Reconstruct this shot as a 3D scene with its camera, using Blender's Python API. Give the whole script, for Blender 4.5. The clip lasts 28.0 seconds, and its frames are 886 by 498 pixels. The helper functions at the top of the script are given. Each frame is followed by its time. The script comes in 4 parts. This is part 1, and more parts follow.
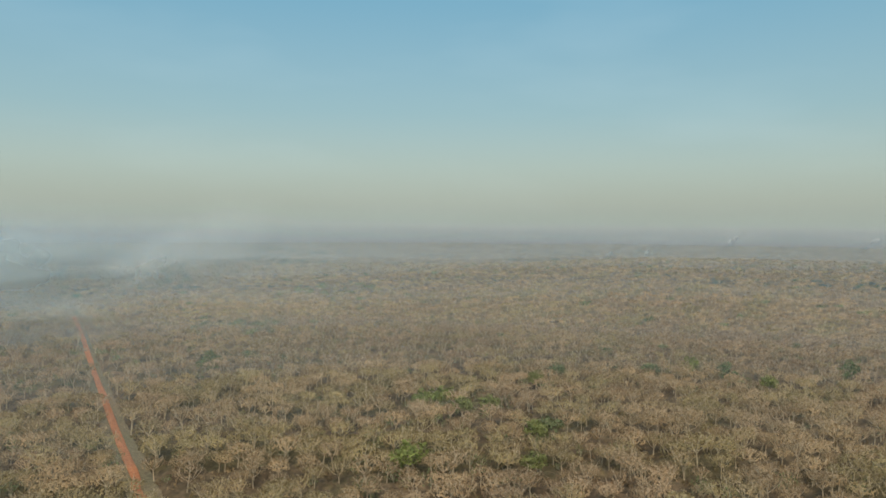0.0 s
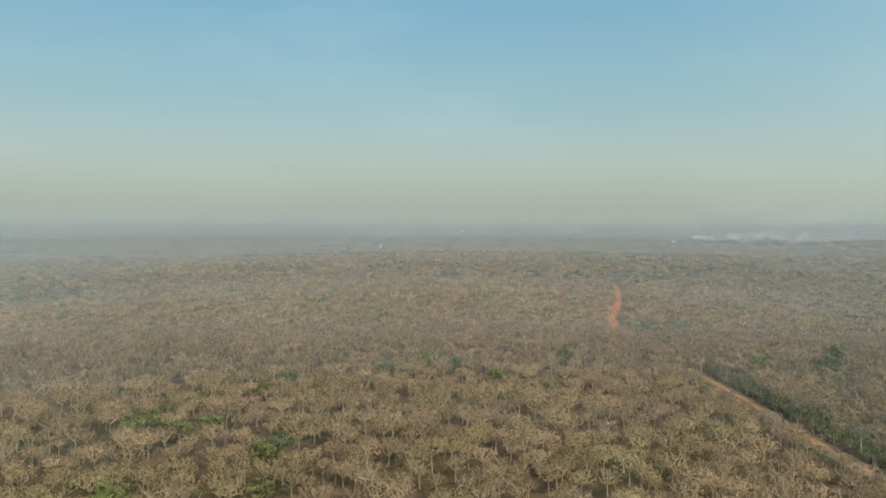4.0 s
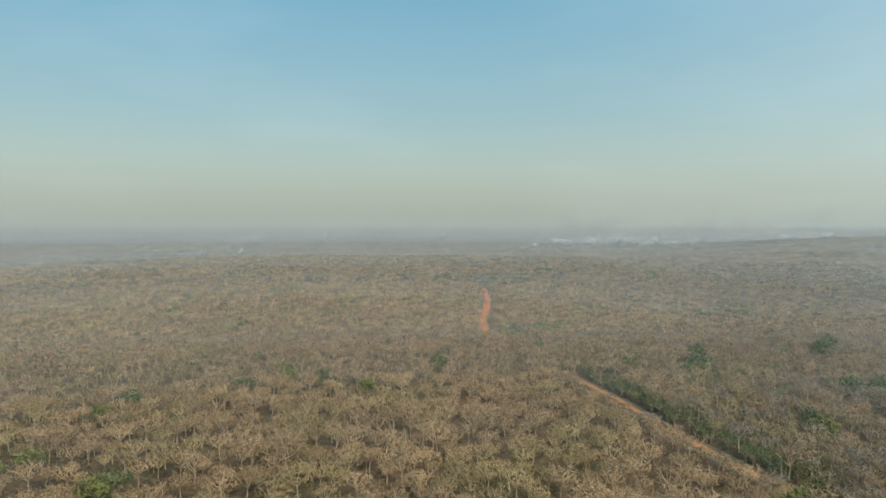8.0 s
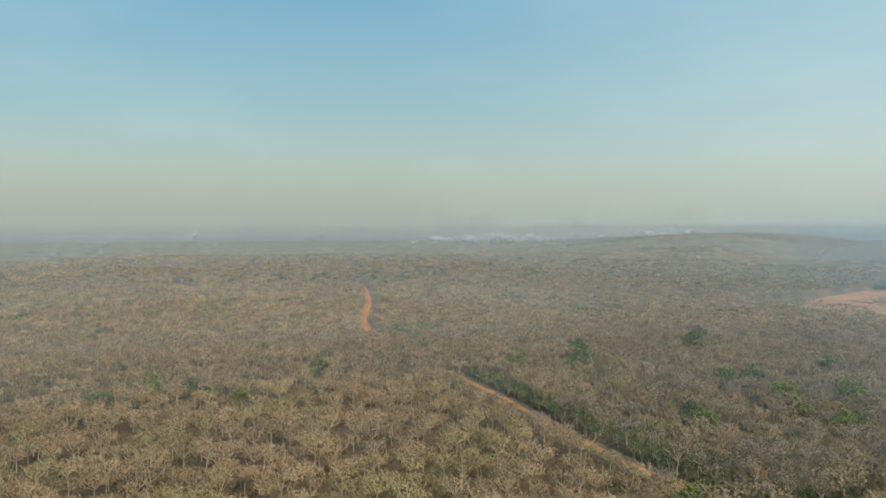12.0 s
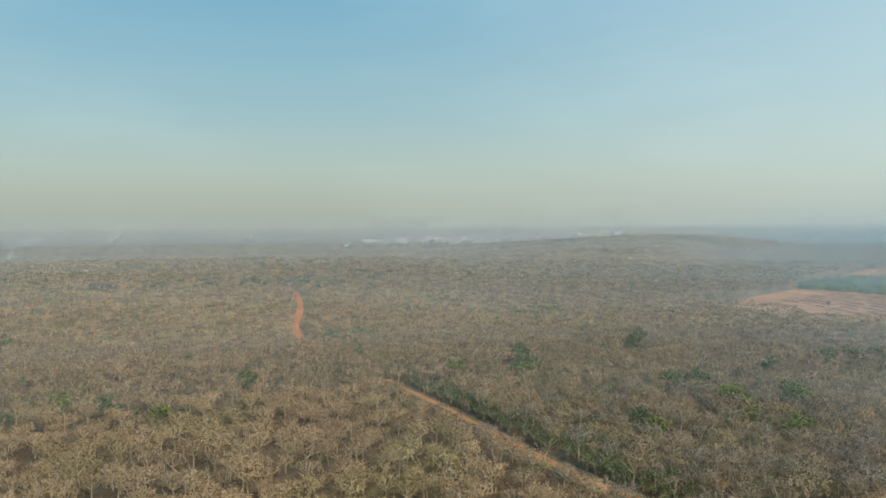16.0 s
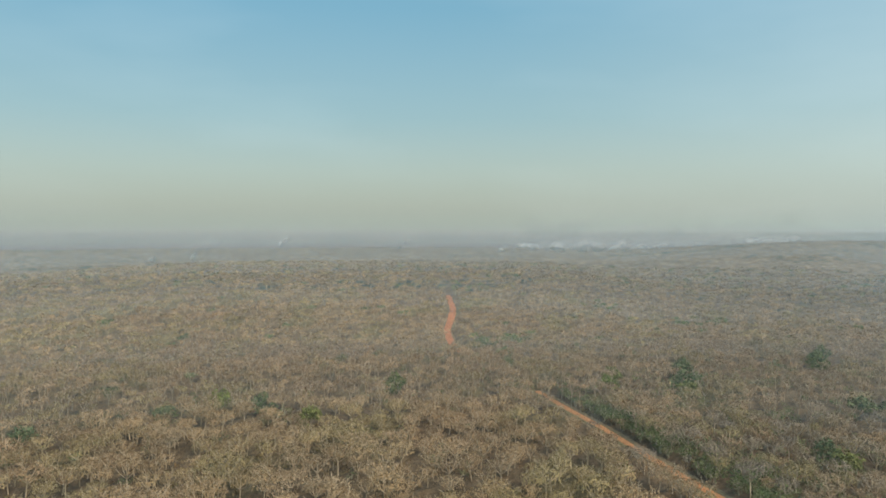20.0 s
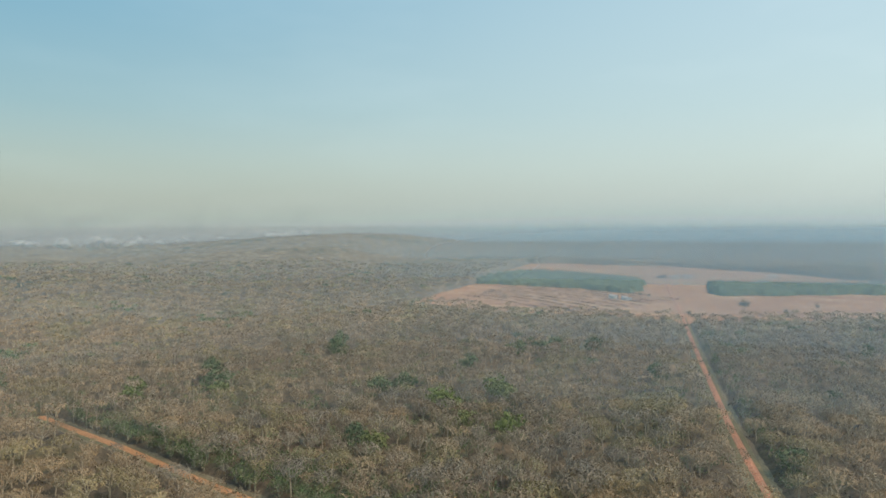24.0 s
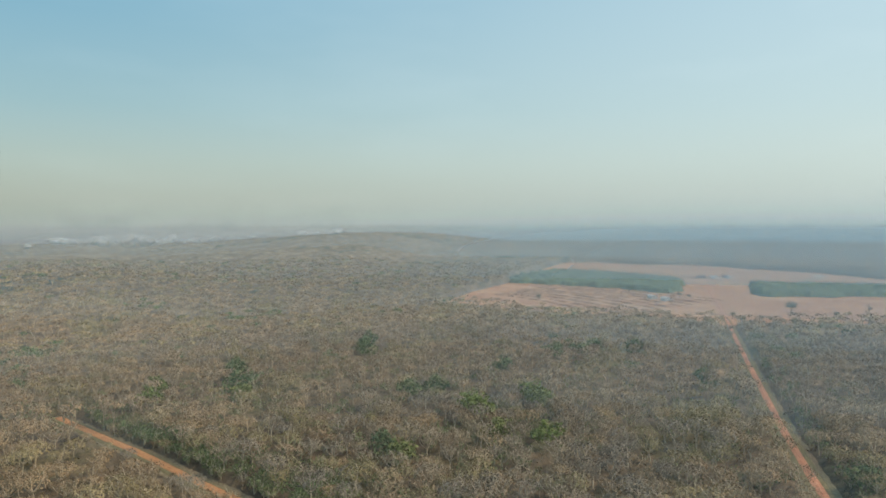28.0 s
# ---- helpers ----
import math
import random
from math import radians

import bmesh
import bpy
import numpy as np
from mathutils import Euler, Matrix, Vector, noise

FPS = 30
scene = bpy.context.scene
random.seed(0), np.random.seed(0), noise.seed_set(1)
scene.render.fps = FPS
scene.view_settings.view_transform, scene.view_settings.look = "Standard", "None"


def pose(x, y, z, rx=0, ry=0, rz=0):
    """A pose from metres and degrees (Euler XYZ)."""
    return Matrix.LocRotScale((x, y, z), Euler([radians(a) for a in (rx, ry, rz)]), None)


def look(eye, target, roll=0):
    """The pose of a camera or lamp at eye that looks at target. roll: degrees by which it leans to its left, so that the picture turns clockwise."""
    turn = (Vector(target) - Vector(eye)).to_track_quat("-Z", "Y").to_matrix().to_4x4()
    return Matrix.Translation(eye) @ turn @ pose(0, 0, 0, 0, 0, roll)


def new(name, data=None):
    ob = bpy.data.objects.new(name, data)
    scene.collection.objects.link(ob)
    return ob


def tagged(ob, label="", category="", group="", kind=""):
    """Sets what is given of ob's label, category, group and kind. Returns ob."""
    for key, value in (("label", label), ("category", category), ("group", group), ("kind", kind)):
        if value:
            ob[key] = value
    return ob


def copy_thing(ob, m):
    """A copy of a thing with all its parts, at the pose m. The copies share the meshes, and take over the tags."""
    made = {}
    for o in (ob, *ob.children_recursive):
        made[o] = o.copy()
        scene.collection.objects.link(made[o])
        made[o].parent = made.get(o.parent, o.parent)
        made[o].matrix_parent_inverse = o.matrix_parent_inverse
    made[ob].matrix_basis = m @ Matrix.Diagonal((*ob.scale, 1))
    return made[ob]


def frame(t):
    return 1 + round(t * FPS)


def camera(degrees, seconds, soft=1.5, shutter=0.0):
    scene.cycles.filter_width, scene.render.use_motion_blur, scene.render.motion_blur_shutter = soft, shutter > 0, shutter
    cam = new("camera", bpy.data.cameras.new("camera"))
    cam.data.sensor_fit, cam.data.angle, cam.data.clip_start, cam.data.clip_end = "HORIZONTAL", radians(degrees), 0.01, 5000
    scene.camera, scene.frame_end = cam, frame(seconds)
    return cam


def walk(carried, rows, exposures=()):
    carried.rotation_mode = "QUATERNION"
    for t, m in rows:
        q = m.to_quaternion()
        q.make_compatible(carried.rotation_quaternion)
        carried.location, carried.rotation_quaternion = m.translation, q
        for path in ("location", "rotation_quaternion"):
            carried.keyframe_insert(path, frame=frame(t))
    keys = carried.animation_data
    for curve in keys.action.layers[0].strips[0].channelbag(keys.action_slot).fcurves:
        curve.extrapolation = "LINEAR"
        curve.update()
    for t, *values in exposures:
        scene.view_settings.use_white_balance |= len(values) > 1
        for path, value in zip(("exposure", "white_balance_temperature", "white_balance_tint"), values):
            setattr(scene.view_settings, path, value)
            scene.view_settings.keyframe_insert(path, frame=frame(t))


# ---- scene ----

# ---------------------------------------------------------------- camera
cam = camera(62.0, 28.0, soft=1.6)
# seconds, x, y, z, yaw, pitch, roll
PATH = [
    (0.0, 3.87, -25.05, 66.29, 20.00, -1.87, 0.33),
    (0.5, 4.52, -23.95, 66.68, 18.72, -1.95, 0.30),
    (1.0, 5.18, -22.84, 67.06, 15.98, -1.96, 0.27),
    (1.5, 5.74, -21.48, 67.43, 14.12, -2.07, 0.19),
    (2.0, 6.31, -20.12, 67.80, 11.29, -2.16, 0.11),
    (2.5, 6.17, -17.83, 68.00, 8.23, -2.18, 0.13),
    (4.5, 1.82, -4.16, 67.68, -1.39, -2.31, 0.21),
    (5.0, 0.43, -0.30, 67.33, -6.04, -2.30, 0.24),
    (5.5, -0.61, 3.35, 66.87, -26.13, -2.21, -0.00),
    (6.0, -1.01, 6.41, 66.44, -35.67, -2.16, -0.08),
    (6.5, -0.54, 8.53, 66.16, -36.94, -2.06, -0.14),
    (7.0, -0.07, 10.65, 65.88, -39.40, -1.98, -0.20),
    (7.5, 1.21, 11.71, 65.78, -19.77, -1.94, -0.06),
    (8.0, 2.91, 12.05, 65.84, -10.67, -1.91, 0.10),
    (8.5, 4.61, 12.01, 66.00, -7.75, -1.94, 0.11),
    (9.0, 6.31, 11.96, 66.16, -3.94, -1.96, 0.13),
    (9.5, 7.15, 12.63, 66.23, -2.24, -1.94, 0.15),
    (10.0, 7.98, 13.30, 66.29, -1.22, -2.00, 0.18),
    (10.5, 7.47, 15.55, 66.09, -0.95, -2.05, 0.19),
    (11.0, 6.95, 17.79, 65.90, -1.01, -2.11, 0.20),
    (11.5, 5.61, 21.20, 65.52, -9.24, -2.06, 0.07),
    (12.0, 4.27, 24.60, 65.15, -20.13, -2.05, -0.06),
    (12.5, 3.54, 27.53, 64.85, -23.06, -2.03, -0.10),
    (14.5, 5.25, 34.59, 64.40, -23.73, -1.92, -0.16),
    (15.0, 5.97, 36.15, 64.35, -24.77, -1.89, -0.18),
    (15.5, 6.73, 37.68, 64.34, -25.37, -1.86, -0.20),
    (16.0, 7.49, 39.21, 64.33, -25.38, -1.84, -0.22),
    (16.5, 8.22, 40.59, 64.36, -25.31, -1.81, -0.23),
    (17.0, 8.95, 41.97, 64.38, -25.15, -1.77, -0.24),
    (17.5, 9.71, 43.07, 64.45, -24.70, -1.72, -0.22),
    (18.0, 10.46, 44.17, 64.52, -23.71, -1.68, -0.20),
    (18.5, 11.22, 45.10, 64.59, -20.78, -1.63, -0.13),
    (19.0, 11.98, 46.03, 64.67, -16.87, -1.60, -0.07),
    (19.5, 12.46, 47.22, 64.72, -13.39, -1.56, -0.01),
    (20.0, 12.95, 48.41, 64.77, -13.31, -1.52, 0.05),
    (20.5, 13.10, 50.09, 64.78, -17.34, -1.56, -0.03),
    (21.0, 13.25, 51.78, 64.80, -20.19, -1.56, -0.10),
    (21.5, 13.55, 53.74, 64.78, -25.76, -1.54, -0.22),
    (22.0, 13.84, 55.70, 64.76, -32.29, -1.56, -0.35),
    (22.5, 14.79, 57.78, 64.66, -38.31, -1.59, -0.47),
    (24.5, 20.78, 66.10, 63.92, -50.23, -2.01, -0.11),
    (25.0, 22.16, 67.70, 63.74, -49.96, -2.03, -0.14),
    (25.5, 23.41, 68.83, 63.56, -49.38, -2.00, -0.14),
    (26.0, 24.65, 69.97, 63.39, -48.82, -2.06, -0.15),
    (26.5, 25.92, 70.97, 63.19, -48.30, -2.04, -0.16),
    (27.0, 27.19, 71.97, 63.00, -47.82, -2.03, -0.16),
    (27.5, 28.51, 72.92, 62.78, -47.30, -2.02, -0.13),
    (28.0, 29.82, 73.87, 62.56, -46.93, -2.01, -0.09),
]
walk(cam, [(t, pose(x, y, z, 90 + p, 0, w) @ pose(0, 0, 0, 0, 0, r)) for t, x, y, z, w, p, r in PATH],
     exposures=[(0.0, -0.08), (2.5, -0.07), (5.5, 0.0), (28.0, 0.0)])

# ---------------------------------------------------------------- sky, sun
SUN_AZ, SUN_EL = 160.0, 48.0          # clockwise from +y, above the horizon


def build_world():
    w = bpy.data.worlds.new("hazy_sky")
    w.use_nodes = True
    nt = w.node_tree
    nt.nodes.clear()
    N = nt.nodes.new
    L = nt.links.new
    out = N("ShaderNodeOutputWorld")
    sky = N("ShaderNodeTexSky")
    sky.sky_type = "NISHITA"
    sky.sun_disc = False
    sky.sun_elevation = radians(SUN_EL)
    sky.sun_rotation = radians(SUN_AZ)
    sky.dust_density = 4.0
    sky.air_density = 1.2
    b1 = N("ShaderNodeBackground")
    b1.inputs["Strength"].default_value = 0.05
    L(sky.outputs[0], b1.inputs["Color"])
    # smoke haze of the lower air, paler towards the sun
    tc = N("ShaderNodeTexCoord")
    sep = N("ShaderNodeSeparateXYZ")
    L(tc.outputs["Generated"], sep.inputs[0])
    ramp = N("ShaderNodeValToRGB")
    L(sep.outputs["Z"], ramp.inputs[0])
    els = ramp.color_ramp.elements
    stops = [(0.0, (0.365, 0.405, 0.35)), (0.031, (0.36, 0.41, 0.35)), (0.078, (0.315, 0.405, 0.37)),
             (0.148, (0.21, 0.355, 0.375)), (0.285, (0.115, 0.305, 0.395)), (1.0, (0.10, 0.25, 0.40))]
    els[0].position, els[0].color = stops[0][0], (*stops[0][1], 1)
    els[1].position, els[1].color = stops[-1][0], (*stops[-1][1], 1)
    for p, c in stops[1:-1]:
        e = els.new(p)
        e.color = (*c, 1)
    dot = N("ShaderNodeVectorMath")
    dot.operation = "DOT_PRODUCT"
    dot.inputs[1].default_value = (math.sin(radians(SUN_AZ - 48)), math.cos(radians(SUN_AZ - 48)), 0.15)
    L(tc.outputs["Generated"], dot.inputs[0])
    # thin high cloud
    mp = N("ShaderNodeMapping")
    mp.inputs["Scale"].default_value = (2.0, 2.0, 7.0)
    L(tc.outputs["Generated"], mp.inputs[0])
    cn = N("ShaderNodeTexNoise")
    cn.inputs["Scale"].default_value = 1.6
    cn.inputs["Detail"].default_value = 3.0
    L(mp.outputs[0], cn.inputs["Vector"])
    cr = N("ShaderNodeMapRange")
    cr.inputs[1].default_value, cr.inputs[2].default_value = 0.5, 0.8
    cr.inputs[3].default_value, cr.inputs[4].default_value = 0.0, 0.10
    L(cn.outputs[0], cr.inputs[0])
    mr = N("ShaderNodeMapRange")
    mr.interpolation_type = "SMOOTHSTEP"
    mr.inputs[1].default_value, mr.inputs[2].default_value = -0.15, 1.05
    mr.inputs[3].default_value, mr.inputs[4].default_value = 0.0, 0.6
    L(dot.outputs["Value"], mr.inputs[0])
    ad = N("ShaderNodeMath")
    ad.use_clamp = True
    L(mr.outputs[0], ad.inputs[0])
    L(cr.outputs[0], ad.inputs[1])
    mix = N("ShaderNodeMix")
    mix.data_type = "RGBA"
    L(ad.outputs[0], mix.inputs["Factor"])
    L(ramp.outputs[0], mix.inputs["A"])
    mix.inputs["B"].default_value = (0.60, 0.72, 0.72, 1)
    b2 = N("ShaderNodeBackground")
    b2.inputs["Strength"].default_value = 1.0
    L(mix.outputs["Result"], b2.inputs["Color"])
    add = N("ShaderNodeAddShader")
    L(b1.outputs[0], add.inputs[0])
    L(b2.outputs[0], add.inputs[1])
    L(add.outputs[0], out.inputs[0])
    scene.world = w


scene.cycles.transparent_max_bounces = 32
build_world()
sun = new("sun", bpy.data.lights.new("sun", "SUN"))
sun.data.energy, sun.data.angle, sun.data.color = 2.0, radians(14.0), (1.0, 0.88, 0.70)
_a, _e = radians(SUN_AZ), radians(SUN_EL)
sun.matrix_world = look((0, 0, 300), (-math.sin(_a) * math.cos(_e), -math.cos(_a) * math.cos(_e), 300 - math.sin(_e)))

# ---------------------------------------------------------------- materials


def material(name, rough=0.9):
    m = bpy.data.materials.new(name)
    m.use_nodes = True
    b = m.node_tree.nodes["Principled BSDF"]
    b.inputs["Roughness"].default_value = rough
    b.inputs["Specular IOR Level"].default_value = 0.2
    return m, m.node_tree, b


def noise_node(nt, scale, detail=3.0, coords=None, rough=0.55):
    n = nt.nodes.new("ShaderNodeTexNoise")
    n.inputs["Scale"].default_value = scale
    n.inputs["Detail"].default_value = detail
    n.inputs["Roughness"].default_value = rough
    if coords is None:
        g = nt.nodes.new("ShaderNodeNewGeometry")
        coords = g.outputs["Position"]
    nt.links.new(coords, n.inputs["Vector"])
    return n


def ramp_node(nt, value, stops):
    r = nt.nodes.new("ShaderNodeValToRGB")
    e = r.color_ramp.elements
    e[0].position, e[0].color = stops[0][0], (*stops[0][1], 1)
    e[1].position, e[1].color = stops[-1][0], (*stops[-1][1], 1)
    for p, c in stops[1:-1]:
        x = e.new(p)
        x.color = (*c, 1)
    nt.links.new(value, r.inputs[0])
    return r


def mix_node(nt, fac, a, b, blend="MIX"):
    m = nt.nodes.new("ShaderNodeMix")
    m.data_type = "RGBA"
    m.blend_type = blend
    for key, v in (("Factor", fac), ("A", a), ("B", b)):
        if isinstance(v, (int, float)):
            m.inputs[key].default_value = v
        elif isinstance(v, tuple):
            m.inputs[key].default_value = (*v, 1)
        else:
            nt.links.new(v, m.inputs[key])
    return m.outputs["Result"]


def bump(nt, b, height, strength, distance):
    n = nt.nodes.new("ShaderNodeBump")
    n.inputs["Strength"].default_value = strength
    n.inputs["Distance"].default_value = distance
    nt.links.new(height, n.inputs["Height"])
    nt.links.new(n.outputs[0], b.inputs["Normal"])


def soil_material():
    """Forest floor: leaf litter, bare red patches and dry grass."""
    m, nt, b = material("leaf_litter")
    fine = noise_node(nt, 0.9, 5.0)
    broad = noise_node(nt, 0.02, 3.0)
    c1 = ramp_node(nt, fine.outputs[0], [(0.3, (0.16, 0.125, 0.09)), (0.5, (0.24, 0.19, 0.13)), (0.72, (0.32, 0.255, 0.175))])
    c2 = ramp_node(nt, broad.outputs[0], [(0.35, (0.75, 0.85, 0.7)), (0.65, (1.1, 0.95, 0.8))])
    nt.links.new(mix_node(nt, 1.0, c1.outputs[0], c2.outputs[0], "MULTIPLY"), b.inputs["Base Color"])
    bump(nt, b, fine.outputs[0], 0.8, 0.5)
    return m


def far_soil_material():
    """Dry canopy of the far plain, seen as one cover, its browns greyed for haze."""
    m, nt, b = material("hazed_far_canopy")
    fine = noise_node(nt, 0.11, 5.0)
    broad = noise_node(nt, 0.006, 4.0)
    c1 = ramp_node(nt, fine.outputs[0], [(0.3, (0.16, 0.135, 0.12)), (0.5, (0.23, 0.195, 0.17)), (0.75, (0.29, 0.245, 0.21))])
    c2 = ramp_node(nt, broad.outputs[0], [(0.38, (0.72, 0.86, 0.82)), (0.5, (1, 1, 1)), (0.65, (1.1, 1.0, 0.95))])
    nt.links.new(mix_node(nt, 1.0, c1.outputs[0], c2.outputs[0], "MULTIPLY"), b.inputs["Base Color"])
    bump(nt, b, fine.outputs[0], 1.0, 4.0)
    return m


def dirt_material(name, lo, mid, hi):
    m, nt, b = material(name)
    fine = noise_node(nt, 1.3, 4.0)
    broad = noise_node(nt, 0.06, 3.0)
    c1 = ramp_node(nt, fine.outputs[0], [(0.3, lo), (0.5, mid), (0.72, hi)])
    c2 = ramp_node(nt, broad.outputs[0], [(0.35, (0.82, 0.84, 0.86)), (0.65, (1.08, 1.0, 0.95))])
    nt.links.new(mix_node(nt, 1.0, c1.outputs[0], c2.outputs[0], "MULTIPLY"), b.inputs["Base Color"])
    bump(nt, b, fine.outputs[0], 0.5, 0.15)
    return m


def field_material():
    """Bare ploughed red earth with pale stubble, in broad streaks."""
    m, nt, b = material("bare_field_soil")
    g = nt.nodes.new("ShaderNodeNewGeometry")
    mp = nt.nodes.new("ShaderNodeMapping")
    mp.inputs["Rotation"].default_value = (0, 0, radians(20))
    mp.inputs["Scale"].default_value = (0.05, 0.012, 1)
    nt.links.new(g.outputs["Position"], mp.inputs[0])
    streak = noise_node(nt, 1.0, 4.0, mp.outputs[0])
    fine = noise_node(nt, 0.35, 4.0)
    c1 = ramp_node(nt, streak.outputs[0], [(0.3, (0.38, 0.18, 0.095)), (0.5, (0.50, 0.25, 0.135)), (0.7, (0.57, 0.335, 0.185))])
    c2 = ramp_node(nt, fine.outputs[0], [(0.35, (0.86, 0.86, 0.86)), (0.65, (1.06, 1.04, 1.0))])
    nt.links.new(mix_node(nt, 1.0, c1.outputs[0], c2.outputs[0], "MULTIPLY"), b.inputs["Base Color"])
    return m


def plant_material(name, spread=0.3):
    """Bark, twigs or leaves: the plant's own tint, varied piece by piece and plant by plant."""
    m, nt, b = material(name, 0.85)
    at = nt.nodes.new("ShaderNodeAttribute")
    at.attribute_name = "tint"
    g = nt.nodes.new("ShaderNodeNewGeometry")
    oi = nt.nodes.new("ShaderNodeObjectInfo")
    lo, hi = 1 - spread, 1 + spread
    r1 = ramp_node(nt, g.outputs["Random Per Island"], [(0.0, (lo, lo, lo)), (1.0, (hi, hi, hi))])
    r2 = ramp_node(nt, oi.outputs["Random"], [(0.0, (0.86, 0.82, 0.80)), (0.5, (1.0, 1.0, 1.0)), (1.0, (1.13, 1.08, 0.98))])
    c = mix_node(nt, 1.0, at.outputs["Color"], r1.outputs[0], "MULTIPLY")
    c = mix_node(nt, 1.0, c, r2.outputs[0], "MULTIPLY")
    nt.links.new(c, b.inputs["Base Color"])
    return m


def canopy_material():
    """Closed canopy seen from afar: each crown's tint with fine twig grain."""
    m, nt, b = material("closed_dry_canopy", 0.95)
    at = nt.nodes.new("ShaderNodeAttribute")
    at.attribute_name = "tint"
    fine = noise_node(nt, 0.7, 4.0)
    c = ramp_node(nt, fine.outputs[0], [(0.3, (0.72, 0.72, 0.72)), (0.7, (1.22, 1.2, 1.18))])
    broad = noise_node(nt, 0.09, 4.0, None, 0.7)
    c2 = ramp_node(nt, broad.outputs[0], [(0.34, (0.66, 0.68, 0.68)), (0.5, (1.0, 1.0, 1.0)), (0.66, (1.26, 1.22, 1.18))])
    col = mix_node(nt, 1.0, at.outputs["Color"], c.outputs[0], "MULTIPLY")
    nt.links.new(mix_node(nt, 1.0, col, c2.outputs[0], "MULTIPLY"), b.inputs["Base Color"])
    bump(nt, b, fine.outputs[0], 0.6, 0.8)
    return m


def paint_material(name, col, rough=0.6, metal=0.0):
    m, nt, b = material(name, rough)
    n = noise_node(nt, 0.8, 4.0)
    c = ramp_node(nt, n.outputs[0], [(0.3, tuple(0.8 * v for v in col)), (0.7, tuple(min(1.0, 1.08 * v) for v in col))])
    nt.links.new(c.outputs[0], b.inputs["Base Color"])
    b.inputs["Metallic"].default_value = metal
    return m


def distance_material():
    """Far plain at the horizon, glowing, with distance haze painted into its colour."""
    m = bpy.data.materials.new("painted_haze_glow")
    m.use_nodes = True
    nt = m.node_tree
    nt.nodes.clear()
    out = nt.nodes.new("ShaderNodeOutputMaterial")
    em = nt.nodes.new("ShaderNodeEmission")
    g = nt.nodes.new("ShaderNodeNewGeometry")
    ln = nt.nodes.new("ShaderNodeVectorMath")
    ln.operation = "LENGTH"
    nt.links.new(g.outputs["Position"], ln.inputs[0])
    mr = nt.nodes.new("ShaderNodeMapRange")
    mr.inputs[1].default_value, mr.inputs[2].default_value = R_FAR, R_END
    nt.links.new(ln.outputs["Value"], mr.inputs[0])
    # Haze colours: paler outwards to meet the sky, bluer on the east side.
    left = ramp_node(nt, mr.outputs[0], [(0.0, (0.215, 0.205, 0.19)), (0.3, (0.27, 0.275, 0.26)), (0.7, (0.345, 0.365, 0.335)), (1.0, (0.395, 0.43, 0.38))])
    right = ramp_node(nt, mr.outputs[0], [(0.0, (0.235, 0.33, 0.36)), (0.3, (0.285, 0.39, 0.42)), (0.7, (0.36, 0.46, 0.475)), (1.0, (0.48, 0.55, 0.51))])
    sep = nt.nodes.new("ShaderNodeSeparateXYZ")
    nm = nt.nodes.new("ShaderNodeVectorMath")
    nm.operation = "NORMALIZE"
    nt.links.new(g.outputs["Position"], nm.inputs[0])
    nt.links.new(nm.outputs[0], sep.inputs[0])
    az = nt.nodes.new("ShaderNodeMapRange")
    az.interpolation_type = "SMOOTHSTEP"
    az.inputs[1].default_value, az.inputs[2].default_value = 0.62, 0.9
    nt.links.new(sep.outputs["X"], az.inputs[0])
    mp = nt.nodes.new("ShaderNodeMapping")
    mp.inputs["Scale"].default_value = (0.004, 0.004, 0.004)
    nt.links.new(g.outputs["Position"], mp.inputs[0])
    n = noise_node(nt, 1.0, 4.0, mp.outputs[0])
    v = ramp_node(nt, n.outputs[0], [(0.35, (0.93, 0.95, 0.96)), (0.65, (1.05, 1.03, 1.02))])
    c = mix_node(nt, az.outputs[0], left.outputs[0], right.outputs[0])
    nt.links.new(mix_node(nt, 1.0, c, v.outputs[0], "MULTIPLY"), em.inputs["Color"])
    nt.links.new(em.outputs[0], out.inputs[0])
    return m


